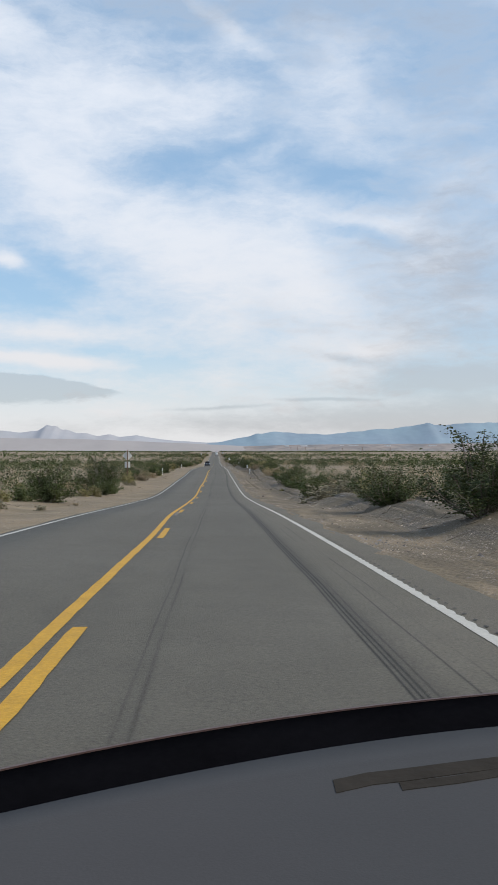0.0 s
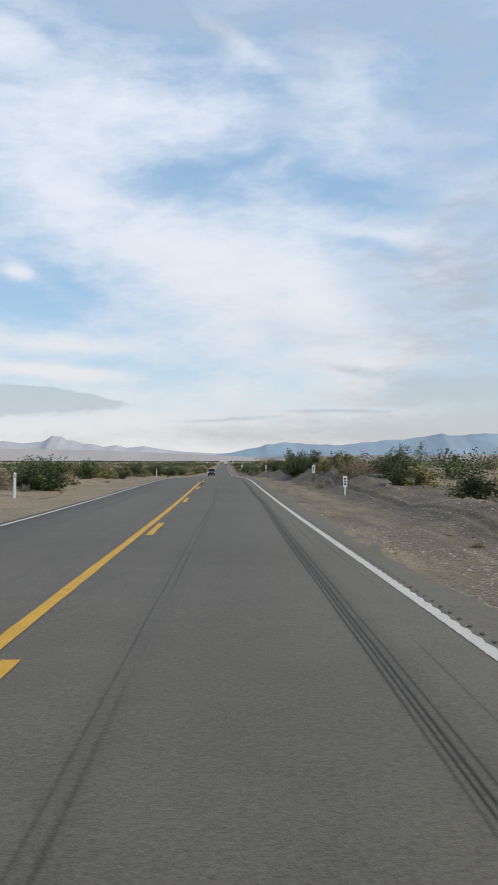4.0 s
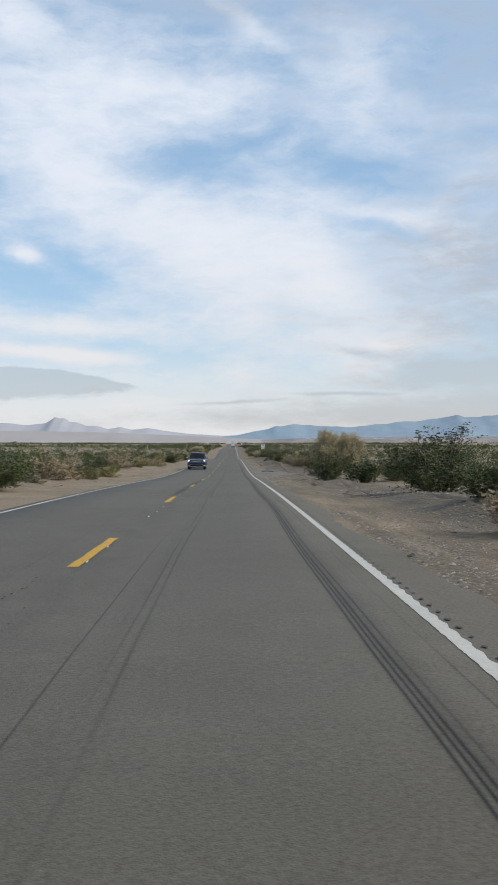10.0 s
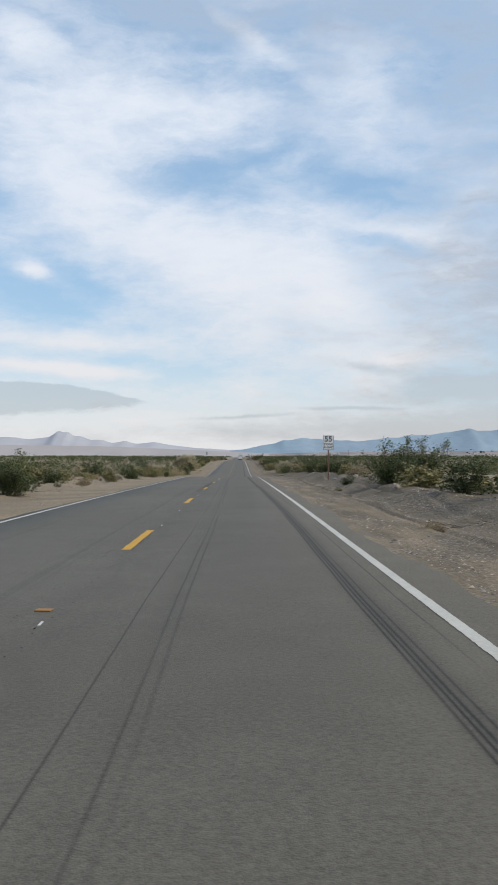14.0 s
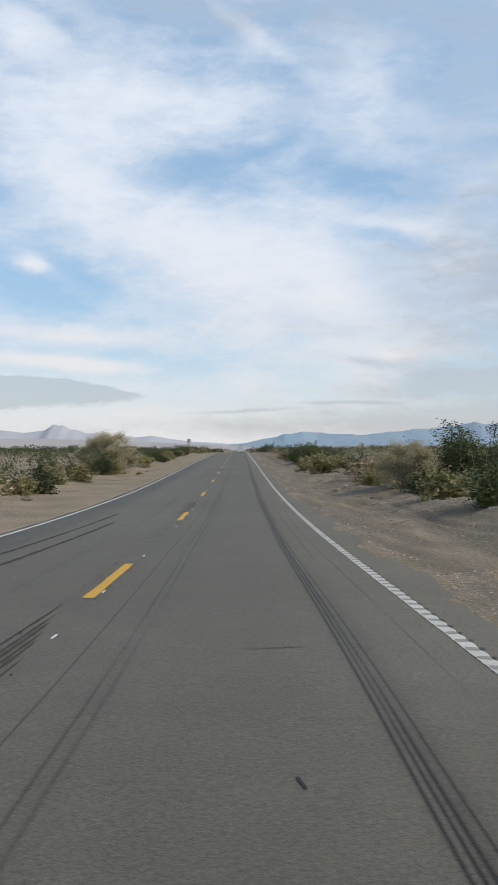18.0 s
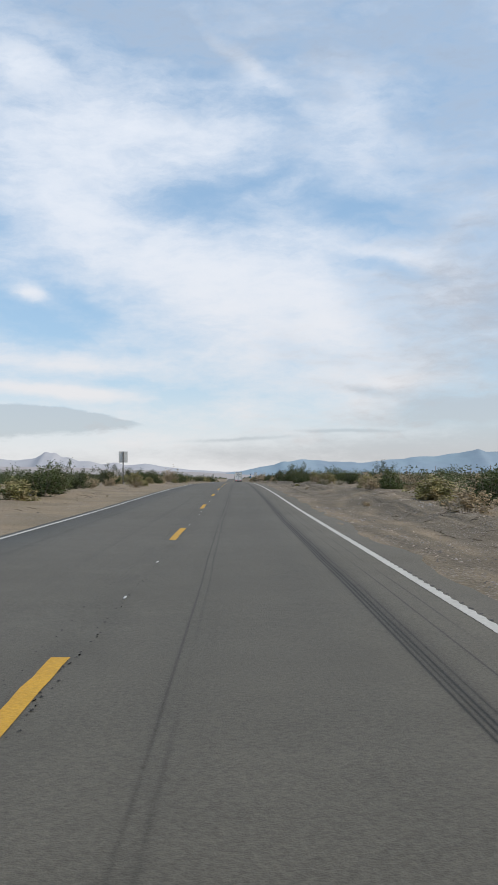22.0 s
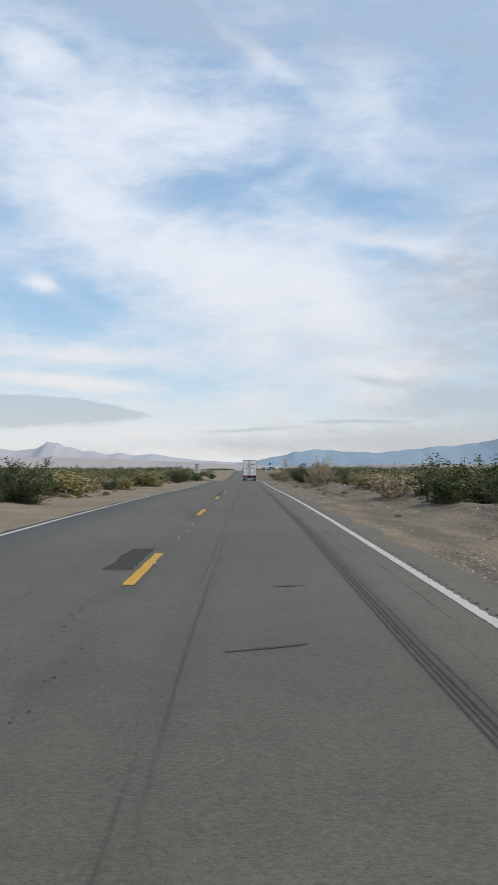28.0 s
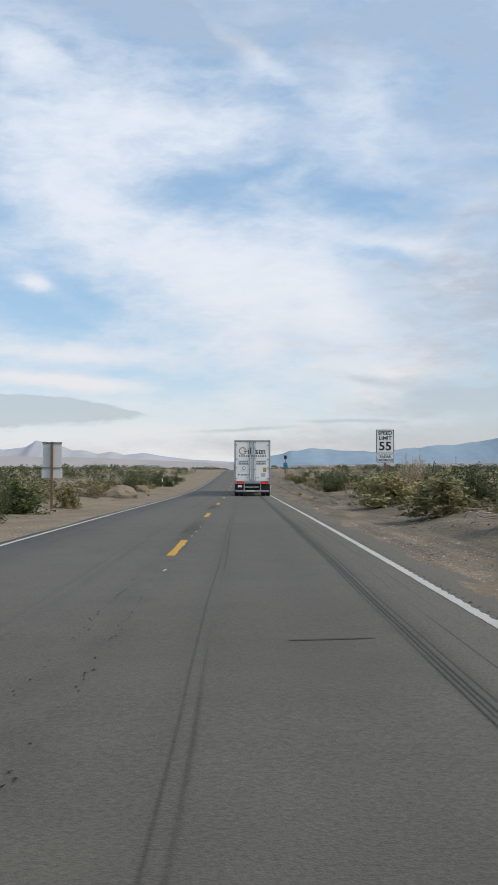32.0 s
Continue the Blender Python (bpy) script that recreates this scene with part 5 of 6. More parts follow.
    for x0, y0, x1, y1, w in ((1.55, 495.4, 2.3, 495.6, 0.10), (1.8, 503.0, 2.25, 503.2, 0.10), (1.14, 742.5, 1.75, 742.8, 0.16), (1.56, 746.0, 1.95, 746.1, 0.14), (1.45, 770.9, 1.8, 771.2, 0.08),
                              (1.4, 830.1, 2.1, 830.2, 0.07), (1.3, 835.0, 1.9, 835.2, 0.16), (1.5, 855.5, 2.2, 855.6, 0.14),                               (-0.55, 214.6, -0.2, 214.7, 0.10), (-0.7, 36.9, -0.35, 36.9, 0.05), (1.55, 465.3, 2.15, 465.4, 0.05), (1.5, 548.0, 1.9, 548.2, 0.05)):
        tagged(mesh_part("tar_smear", swept(((x0, y0), ((x0 + x1) / 2, (y0 + y1) / 2), (x1, y1)), w, 0.0055), FAINT_GROOVE), "dark smear of tar on the road surface", "tar smear", "tar smears")
    for x0, x1, y0, y1 in ((0.04, 0.15, 168.4, 171.2), (0.06, 0.19, 171.5, 173.6), (-0.50, -0.14, 747.6, 750.6), (-0.3, 0.0, 181.0, 183.0)):
        tagged(mesh_part("tar_patch", ribbon(x0, x1, y0, y1, 0.0045, 0.22, 0.03), RUBBER_MARK), "dark ragged tar patch beside the centre line", "tar patch", "tar patches")
    rng = np.random.RandomState(4)
    for k in range(26):
        y = 331.5 + 8 * rng.uniform() if k < 8 else rng.uniform(20, 900)
        x = 1.55 + 0.2 * rng.uniform() if k < 8 else rng.uniform(0.3, 2.6)
        tagged(mesh_part("tar_spot", swept(((x, y), (x + rng.uniform(-0.06, 0.06), y + rng.uniform(0.08, 0.22))), rng.uniform(0.05, 0.11), 0.006), TAR), "small dark tar spot on the asphalt", "tar spot", "tar spots")
    # worn asphalt of the turnout on the right shoulder
    xs, ys = np.linspace(0, 1, 22), np.arange(319, 353, 0.5)
    T, Y = np.meshgrid(xs, ys)
    reach = 3.6 * step(320, 329, Y) * (1 - step(342, 353, Y)) + 0.9 * lattice(Y / 2.3, Y * 0, 50) + 0.5 * lattice(Y / 0.7, Y * 0, 51)
    X = ROAD_R - 0.36 + T * np.maximum(reach + 0.26, 0.3)
    w = step(ROAD_R - 0.15, ROAD_R + 0.6, X)
    Z = (1 - w) * (road_z(Y) + 0.006) + w * (ground_z(X, Y) + 0.022) - 0.05 * step(0.85, 1.0, T) - 0.012 * (1 - step(0.0, 0.06, T))
    Z = Z - 0.10 * (1 - step(319, 322, Y)) - 0.10 * step(350, 353, Y)
    n, m = X.shape
    i = (np.arange(n - 1)[:, None] * m + np.arange(m - 1)[None, :]).ravel()
    me = arrays("turnout", np.stack([X.ravel(), Y.ravel(), Z.ravel()], 1), np.stack([i, i + 1, i + m + 1, i + m], 1))
    tagged(mesh_part("pavement_turnout", me, PULLOUT), "worn broken asphalt of a roadside turnout", "pavement", kind="structure")


build_road_details()

def tyre_shred(x, y, length):
    """A torn curved strip of tread lying on the turnout."""
    bm = bmesh.new()
    rows = []
    for k in range(19):
        t = k / 18
        w = 0.085 * (0.35 + 0.65 * math.sin(math.pi * min(1.0, t * 1.1 + 0.05))) * random.uniform(0.75, 1.1)
        px, py = x + length * t, y + 0.10 * math.sin(2.2 * t) + random.uniform(-0.01, 0.01)
        lift = 0.035 + 0.045 * math.sin(math.pi * t) + random.uniform(0, 0.012)
        rows.append([bm.verts.new((px, py + s * w, float(ground_z(px, y)) + 0.022 + (lift if s else lift + 0.025))) for s in (-1, 0, 1)])
    for a, b in zip(rows[:-1], rows[1:]):
        for i in range(2):
            bm.faces.new((a[i], b[i], b[i + 1], a[i + 1]))
    ext = bmesh.ops.extrude_face_region(bm, geom=list(bm.faces))
    bmesh.ops.translate(bm, vec=(0, 0, -0.03), verts=[v for v in ext["geom"] if isinstance(v, bmesh.types.BMVert)])
    tagged(part("tyre_shred", bm, TAR), "torn black strip of tyre tread on the turnout", "tyre shred")


tyre_shred(4.56, 339.8, 1.15)

# ---- signs and posts ----
SIGN_WHITE = material("white_sign_sheeting", (0.85, 0.85, 0.83), 0.45, vary=0.06, scale=3)
SIGN_BLACK = material("black_sign_ink", (0.015, 0.015, 0.016), 0.5, vary=0.1)
SIGN_BACK = material("bare_aluminium_sign_back", (0.58, 0.58, 0.56), 0.6, metal=0.0, vary=0.12, scale=3)
POST_WOOD = material("brown_wooden_post", (0.17, 0.105, 0.070), 0.85, vary=0.25, scale=6, bump=0.4)
POST_STEEL = material("dark_steel_post", (0.10, 0.095, 0.09), 0.6, metal=0.4, vary=0.2)
BLUE_PANEL = material("blue_call_box", (0.02, 0.16, 0.30), 0.5, vary=0.1)
BRANCH = material("charred_branch", (0.05, 0.04, 0.035), 0.9, vary=0.3)


def lettering(text, size, mat, parent, x, z, y, wide=1.0):
    c = bpy.data.curves.new("letters", "FONT")
    c.body, c.size, c.align_x, c.align_y, c.extrude, c.offset = text, size, "CENTER", "CENTER", 0.002, size * 0.022
    o = new("letters", c)
    bpy.context.view_layer.update()
    me = bpy.data.meshes.new_from_object(o.evaluated_get(bpy.context.evaluated_depsgraph_get()))
    bpy.data.objects.remove(o)
    me.transform(Matrix.Translation((x, y, z)) @ Matrix.Rotation(radians(90), 4, "X") @ Matrix.Diagonal((wide, 1, 1, 1)))
    me.materials.clear()
    return mesh_part("lettering", me, mat, parent, "black letters")


def panel(bm, w, h, z, y=0.0, t=0.004, r=0.05):
    """A thin sign plate with rounded corners, facing -y, its centre z above the base."""
    pts = []
    for cx, cz, a0 in ((w / 2 - r, h / 2 - r, 0), (-w / 2 + r, h / 2 - r, 90), (-w / 2 + r, -h / 2 + r, 180), (w / 2 - r, -h / 2 + r, 270)):
        for k in range(5):
            a = radians(a0 + 22.5 * k)
            pts.append((cx + r * math.cos(a), cz + r * math.sin(a) + z))
    face = bm.faces.new([bm.verts.new((px, y, pz)) for px, pz in pts])
    ext = bmesh.ops.extrude_face_region(bm, geom=[face])
    bmesh.ops.translate(bm, vec=(0, t, 0), verts=[v for v in ext["geom"] if isinstance(v, bmesh.types.BMVert)])
    return bm


def frame_line(bm, w, h, z, y, thick):
    for x0, x1, z0, z1 in ((-w / 2, w / 2, z + h / 2 - thick, z + h / 2), (-w / 2, w / 2, z - h / 2, z - h / 2 + thick), (-w / 2, -w / 2 + thick, z - h / 2, z + h / 2), (w / 2 - thick, w / 2, z - h / 2, z + h / 2)):
        box(bm, x0, x1, y - 0.002, y + 0.001, z0, z1)
    return bm


def sign_at(name, x, y, label, turn=0.0):
    return empty(name, (x, y, float(ground_z(x, y)) - 0.02), label, "road sign", "road signs", turn)


def build_signs():
    s = sign_at("speed_limit_sign", 8.0, 892, "white speed limit sign with radar plate on a wooden post", -2)
    part("post", boxed(-0.05, 0.05, 0.012, 0.11, -0.3, 3.15, bevel=0.006), POST_WOOD, s, "brown wooden post")
    p = part("sign_panel", panel(bmesh.new(), 0.88, 1.16, 2.66), SIGN_WHITE, s)
    part("border", frame_line(bmesh.new(), 0.83, 1.11, 2.66, -0.003, 0.022), SIGN_BLACK, p, "black border")
    lettering("SPEED", 0.235, SIGN_BLACK, p, 0, 3.06, -0.004, 1.05)
    lettering("LIMIT", 0.235, SIGN_BLACK, p, 0, 2.82, -0.004, 1.1)
    lettering("55", 0.56, SIGN_BLACK, p, 0, 2.42, -0.004, 1.1)
    q = part("plate", panel(bmesh.new(), 0.86, 0.40, 1.85), SIGN_WHITE, s, "white plate with black letters")
    part("border", frame_line(bmesh.new(), 0.82, 0.36, 1.85, -0.003, 0.014), SIGN_BLACK, q, "black border")
    lettering("RADAR", 0.16, SIGN_BLACK, q, 0, 1.93, -0.004, 1.0)
    lettering("ENFORCED", 0.16, SIGN_BLACK, q, 0, 1.77, -0.004, 0.9)

    s = sign_at("speed_zone_sign", 6.9, 407, "white speed zone ahead sign on a dark post", 0)
    part("post", boxed(-0.04, 0.04, 0.010, 0.07, -0.3, 2.55, bevel=0.005), POST_WOOD, s, "dark wooden post")
    p = part("sign_panel", panel(bmesh.new(), 0.67, 0.86, 2.22), SIGN_WHITE, s)
    part("border", frame_line(bmesh.new(), 0.63, 0.82, 2.22, -0.003, 0.016), SIGN_BLACK, p, "black border")
    lettering("55", 0.44, SIGN_BLACK, p, 0, 2.42, -0.004, 1.1)
    lettering("ZONE", 0.18, SIGN_BLACK, p, 0, 2.12, -0.004, 1.1)
    lettering("AHEAD", 0.18, SIGN_BLACK, p, 0, 1.94, -0.004, 1.0)

    s = sign_at("warning_sign_back", -8.6, 113.0, "bare back of a diamond warning sign with a plate", 3)
    part("post", boxed(-0.05, 0.05, -0.10, -0.005, -0.3, 3.7, bevel=0.006), POST_WOOD, s, "grey-brown wooden post")
    bm = panel(bmesh.new(), 0.80, 0.80, 0.0, 0.0, 0.004, 0.06)
    bmesh.ops.transform(bm, matrix=Matrix.Translation((0, 0, 3.05)) @ Matrix.Rotation(radians(45), 4, "Y"), verts=bm.verts)
    part("diamond_panel", bm, SIGN_BACK, s, "bare aluminium back")
    part("plate", panel(bmesh.new(), 0.62, 0.66, 2.05), SIGN_BACK, s, "bare aluminium plate")

    s = sign_at("sign_back_square", -9.0, 651, "grey bare back of a road sign on a dark post", 2)
    part("post", boxed(-0.045, 0.045, -0.09, -0.004, -0.3, 3.0, bevel=0.005), POST_STEEL, s, "dark post")
    part("sign_panel", panel(bmesh.new(), 0.80, 1.0, 2.5), SIGN_BACK, s, "bare aluminium back")

    s = sign_at("sign_back_with_plate", -6.8, 887, "pale bare back of a speed sign on a rusty post", 2)
    part("post", boxed(-0.05, 0.05, -0.10, -0.006, -0.3, 2.85, bevel=0.006), POST_WOOD, s, "rust-brown post")
    part("sign_panel", panel(bmesh.new(), 0.80, 1.05, 2.30), SIGN_BACK, s, "bare aluminium back")
    part("plate", panel(bmesh.new(), 0.86, 0.42, 1.53), SIGN_BACK, s, "bare aluminium plate")
    part("stringer", boxed(-0.42, 0.42, -0.03, -0.004, 2.79, 2.83), POST_STEEL, s)
    part("stringer", boxed(-0.40, 0.40, -0.03, -0.004, 1.74, 1.77), POST_STEEL, s)

    for x, y, h in ((6.5, 166.5, 1.0), (6.75, 232.6, 0.95), (6.4, 152.0, 0.8)):
        s = empty("postmile_marker", (x, y, float(ground_z(x, y)) - 0.02), "narrow white roadside marker plate with dark marks on a short post", "road marker", "roadside markers")
        part("post", boxed(-0.025, 0.025, 0.006, 0.03, -0.2, h - 0.1), POST_STEEL if h > 0.97 else SIGN_WHITE, s)
        p = part("marker_plate", panel(bmesh.new(), 0.17, 0.46, h - 0.23, 0, 0.004, 0.03), SIGN_WHITE, s)
        for k in range(3):
            part("mark", boxed(-0.045, 0.045, -0.004, 0.0, h - 0.14 - 0.11 * k, h - 0.08 - 0.11 * k), SIGN_BLACK, p, "dark bar")
    for x, y in ((-7.0, 229.0), (-7.0, 152.0), (-7.4, 702.0), (-7.2, 716.0), (-7.2, 946.0)):
        s = empty("delineator_post", (x, y, float(ground_z(x, y)) - 0.02), "slim white roadside delineator post", "road marker", "delineators")
        part("blade", panel(bmesh.new(), 0.11, 1.15, 0.5, 0, 0.012, 0.04), SIGN_WHITE, s)
        part("reflector", boxed(-0.035, 0.035, -0.004, 0.0, 0.86, 1.0, bevel=0.001), REFLECT_WHITE, s, "white reflector")

    s = empty("call_box", (7.6, 982, float(ground_z(7.6, 982))), "blue roadside call box on a slim pole", "call box")
    part("pole", rod(bmesh.new(), (0, 0, -0.2), (0, 0, 3.4), 0.05, 0.04, 8), POST_STEEL, s)
    part("box", boxed(-0.28, 0.28, -0.2, 0.1, 1.6, 2.4, bevel=0.03), BLUE_PANEL, s, "blue metal box")
    part("sign_panel", panel(bmesh.new(), 0.4, 0.5, 3.2, -0.06), SIGN_BLACK, s, "dark little sign")
    for y in (640, 760, 880, 1000, 1120, 1240, 1360, 1480):
        s = empty("utility_pole", (121.0, y, float(ground_z(121.0, y)) - 0.2), "bare brown wooden utility pole out on the desert", "utility pole", "utility poles")
        part("pole", rod(bmesh.new(), (0, 0, 0), (0, 0, 7.8), 0.16, 0.11, 8), POST_WOOD, s)
        part("crossarm", boxed(-0.9, 0.9, -0.06, 0.06, 7.0, 7.14), POST_WOOD, s)
    s = empty("dead_branch", (8.9, 888.5, float(ground_z(8.9, 888.5)) - 0.05), "bare dark dead branch standing among the bushes", "branch")
    bm = bmesh.new()
    for a, b, r in (((0, 0, 0), (0.25, 0.1, 0.7), 0.05), ((0.25, 0.1, 0.7), (0.62, 0.1, 1.15), 0.04), ((0.62, 0.1, 1.15), (0.72, 0.05, 1.75), 0.03), ((0.62, 0.1, 1.15), (0.35, 0.1, 1.35), 0.02), ((0.25, 0.1, 0.7), (-0.1, 0.2, 1.0), 0.025)):
        rod(bm, a, b, r, r * 0.7, 6)
    part("limb", bm, BRANCH, s)


build_signs()

# ---- the lorry ahead ----
TRAILER_WHITE = material("white_trailer_panel", (0.82, 0.815, 0.79), 0.4, vary=0.05, scale=1.2, fine=0.04, fine_scale=12, bump=0.04)
STEEL = material("galvanised_steel", (0.42, 0.42, 0.42), 0.42, metal=0.8, vary=0.15, scale=5)
RUBBER = material("tyre_rubber", (0.02, 0.02, 0.021), 0.85, vary=0.2, scale=8, bump=0.3)
BLACK_PAINT = material("black_chassis", (0.018, 0.018, 0.019), 0.6, vary=0.2, scale=4)
RED_LENS = material("red_tail_lamp", (0.62, 0.02, 0.02), 0.25, glow=0.9, vary=0.0, fine=0.0, bump=0)
RED_TAPE = material("red_tape", (0.40, 0.03, 0.03), 0.5)
OCHRE = material("ochre_logo_ink", (0.42, 0.27, 0.12), 0.5)
GREY_INK = material("grey_ink", (0.22, 0.23, 0.23), 0.55)
GOLD = material("gold_sticker", (0.45, 0.30, 0.06), 0.5)


def wheel(parent, x, y, r, width, rim_mat, name="wheel"):
    bm = bmesh.new()
    rod(bm, (x - width / 2, y, r), (x + width / 2, y, r), r, r, 28)
    side = [f for f in bm.faces if len(f.verts) > 8]
    edges = list({e for f in side for e in f.edges})
    bmesh.ops.bevel(bm, geom=edges, offset=0.045, segments=3, profile=0.6, affect="EDGES")
    w = part(name, bm, RUBBER, parent, "black rubber tyre")
    bm = bmesh.new()
    for s in (-1, 1):
        rod(bm, (x + s * (width / 2 - 0.02), y, r), (x + s * (width / 2 + 0.006), y, r), r * 0.60, r * 0.56, 20)
        for k in range(5):
            a = k * 2 * math.pi / 5
            rod(bm, (x + s * (width / 2 + 0.006), y, r), (x + s * (width / 2 + 0.012), y + 0.5 * r * math.cos(a), r + 0.5 * r * math.sin(a)), r * 0.09, r * 0.11, 6)
    part("rim", bm, rim_mat, w, "metal rim")
    return w


def build_lorry(x, y):
    z = float(road_z(y + 3))
    slope = math.degrees(math.atan2(float(road_z(y + 12)) - float(road_z(y)), 12))
    t = empty("box_trailer", (x, y, z), "white box trailer with closed rear doors, dark lettering and red lamps", "truck")
    t.matrix_world = pose(x, y, z, slope, 0, 0)
    part("body", boxed(-1.29, 1.29, 0.06, 14.6, 1.12, 4.02, bevel=0.03), TRAILER_WHITE, t, "white panelled box")
    bm = bmesh.new()
    for x0, x1, z0, z1 in ((-1.30, -1.20, 0.98, 4.04), (1.20, 1.30, 0.98, 4.04), (-1.30, 1.30, 3.93, 4.05), (-1.30, 1.30, 0.92, 1.10)):
        box(bm, x0, x1, 0.0, 0.12, z0, z1, bevel=0.012)
    part("rear_frame", bm, STEEL, t, "galvanised steel door frame")
    for s in (-1, 1):
        d = part("door", boxed(s * 0.012, s * 1.19, 0.02, 0.075, 1.11, 3.92, bevel=0.012), TRAILER_WHITE, t, "white rear door")
        for k, rx in enumerate((0.085, 0.20)):
            bm = rod(bmesh.new(), (s * rx, -0.012, 1.0), (s * rx, -0.012, 3.98), 0.018, None, 8)
            for zz in (1.15, 1.9, 2.7, 3.45, 3.85):
                box(bm, s * rx - 0.04, s * rx + 0.04, -0.006, 0.022, zz, zz + 0.06)
            part("lock_rod", bm, STEEL, d, "steel lock rod")
        bm = boxed(min(s * 0.20, s * 0.46), max(s * 0.20, s * 0.46), -0.05, -0.02, 1.33, 1.37, bevel=0.006)
        part("lock_handle", bm, STEEL, d, "steel lock handle")
        for zz in (1.25, 2.02, 2.62, 3.66):
            part("hinge", boxed(min(s * 1.08, s * 1.27), max(s * 1.08, s * 1.27), -0.012, 0.02, zz, zz + 0.075, bevel=0.006), STEEL, d, "white-grey hinge")
        bm = bmesh.new()
        for k in range(3):
            rod(bm, (s * (0.70 + 0.15 * k), -0.03, 0.955), (s * (0.70 + 0.15 * k), 0.01, 0.955), 0.06, 0.064, 14)
        part("tail_lamp", bm, RED_LENS, t, "lit red tail lamps")
        part("lamp_box", boxed(min(s * 0.60, s * 1.12), max(s * 0.60, s * 1.12), 0.0, 0.1, 0.86, 1.05, bevel=0.01), BLACK_PAINT, t)
        part("mud_flap", boxed(min(s * 0.62, s * 1.25), max(s * 0.62, s * 1.25), 0.30, 0.315, 0.22, 0.86), BLACK_PAINT, t, "black mud flap")
        for wy in (1.05, 2.35):
            for wx in (0.82, 1.14):
                wheel(t, s * wx, wy, 0.50, 0.27, STEEL)
        part("tape", boxed(min(s * 0.65, s * 1.24), max(s * 0.65, s * 1.24), -0.004, 0.0, 1.06, 1.09), RED_TAPE, t, "red reflective tape")
        part("guard_post", boxed(min(s * 0.55, s * 0.63), max(s * 0.55, s * 0.63), 0.03, 0.11, 0.38, 0.95), STEEL, t)
        part("landing_leg", boxed(min(s * 0.8, s * 0.92), max(s * 0.8, s * 0.92), 11.2, 11.34, 0.25, 1.12), BLACK_PAINT, t)
    part("guard_bar", boxed(-1.22, 1.20, 0.0, 0.09, 0.34, 0.45, bevel=0.01), STEEL, t, "steel underride guard")
    part("guard_tape", boxed(-0.42, 0.16, -0.006, 0.0, 0.36, 0.42), SIGN_WHITE, t, "white tape")
    part("chassis", boxed(-0.55, 0.55, 0.2, 14.0, 0.72, 1.12), BLACK_PAINT, t)
    part("axle_beam", boxed(-0.6, 0.6, 0.95, 2.45, 0.42, 0.58), BLACK_PAINT, t)
    part("plate", boxed(-1.05, -0.75, -0.015, 0.0, 0.66, 0.80, bevel=0.004), SIGN_WHITE, t, "white number plate with an unreadable bar")
    part("side_rail", boxed(-1.305, -1.29, 0.1, 14.5, 1.02, 1.16), STEEL, t)
    part("side_rail", boxed(1.29, 1.305, 0.1, 14.5, 1.02, 1.16), STEEL, t)
    # door graphics: plain shapes
    bm = bmesh.new()
    pr = []
    for k in range(41):
        a = radians(25 + 310 * k / 40)
        pr.append([bm.verts.new((-0.69 + r * math.cos(a), 0.0145, 3.27 + r * math.sin(a))) for r in (0.20, 0.275)])
    for a, b in zip(pr[:-1], pr[1:]):
        bm.faces.new((a[0], b[0], b[1], a[1]))
    part("logo_ring", bm, OCHRE, t, "ochre ring emblem")
    bm = bmesh.new()
    for x0, x1, z0, z1 in ((-0.62, -0.36, 3.22, 3.29), (-0.31, -0.25, 3.05, 3.33), (-0.31, -0.25, 3.38, 3.44)):
        box(bm, x0, x1, 0.013, 0.017, z0, z1)
    for x0 in (0.20, 0.46, 0.72):
        for u in ((x0, x0 + 0.06, 3.04, 3.32), (x0 + 0.15, x0 + 0.21, 3.04, 3.32), (x0, x0 + 0.21, 3.27, 3.33)) if x0 > 0.5 else ((x0, x0 + 0.21, 3.26, 3.33), (x0, x0 + 0.21, 3.04, 3.10), (x0 + (0.0 if x0 > 0.4 else 0.08), x0 + (0.07 if x0 > 0.4 else 0.14), 3.05, 3.32), (x0 + 0.15, x0 + 0.21, 3.05, 3.2 if x0 < 0.4 else 3.32)):
            box(bm, u[0], u[1], 0.013, 0.017, u[2], u[3])
    box(bm, -0.045 - 0.11, -0.10 + 0.0, 0.013, 0.017, 3.04, 3.46)
    part("logo_bars", bm, SIGN_BLACK, t, "black shapes of a company mark")
    bm = bmesh.new()
    for k in range(12):
        box(bm, -0.95 + 0.16 * k + (0.08 if k > 4 else 0), -0.87 + 0.16 * k + (0.08 if k > 4 else 0), 0.013, 0.017, 2.86, 2.96)
    part("lettering_bars", bm, SIGN_BLACK, t, "row of small dark bars")
    for s, x0 in ((-1, -0.99), (1, 0.27)):
        bm = bmesh.new()
        for zz in (2.32, 2.45):
            for k in range(7):
                box(bm, x0 + 0.10 * k, x0 + 0.085 + 0.10 * k, 0.013, 0.017, zz, zz + 0.085)
        box(bm, x0 - 0.02, x0 + 0.72, 0.0145, 0.017, 2.29, 2.305), box(bm, x0 - 0.02, x0 + 0.72, 0.0145, 0.017, 2.555, 2.57)
        part("notice_bars", bm, GREY_INK, t, "grey block of unreadable notice lines")
    bm = rod(bmesh.new(), (-0.62, 0.010, 2.03), (-0.62, 0.0165, 2.03), 0.13, None, 24)
    part("emblem", bm, GREY_INK, t, "round grey emblem")
    part("emblem_centre", rod(bmesh.new(), (-0.62, 0.008, 2.03), (-0.62, 0.0135, 2.03), 0.09, None, 24), TRAILER_WHITE, t)
    bm = bmesh.new()
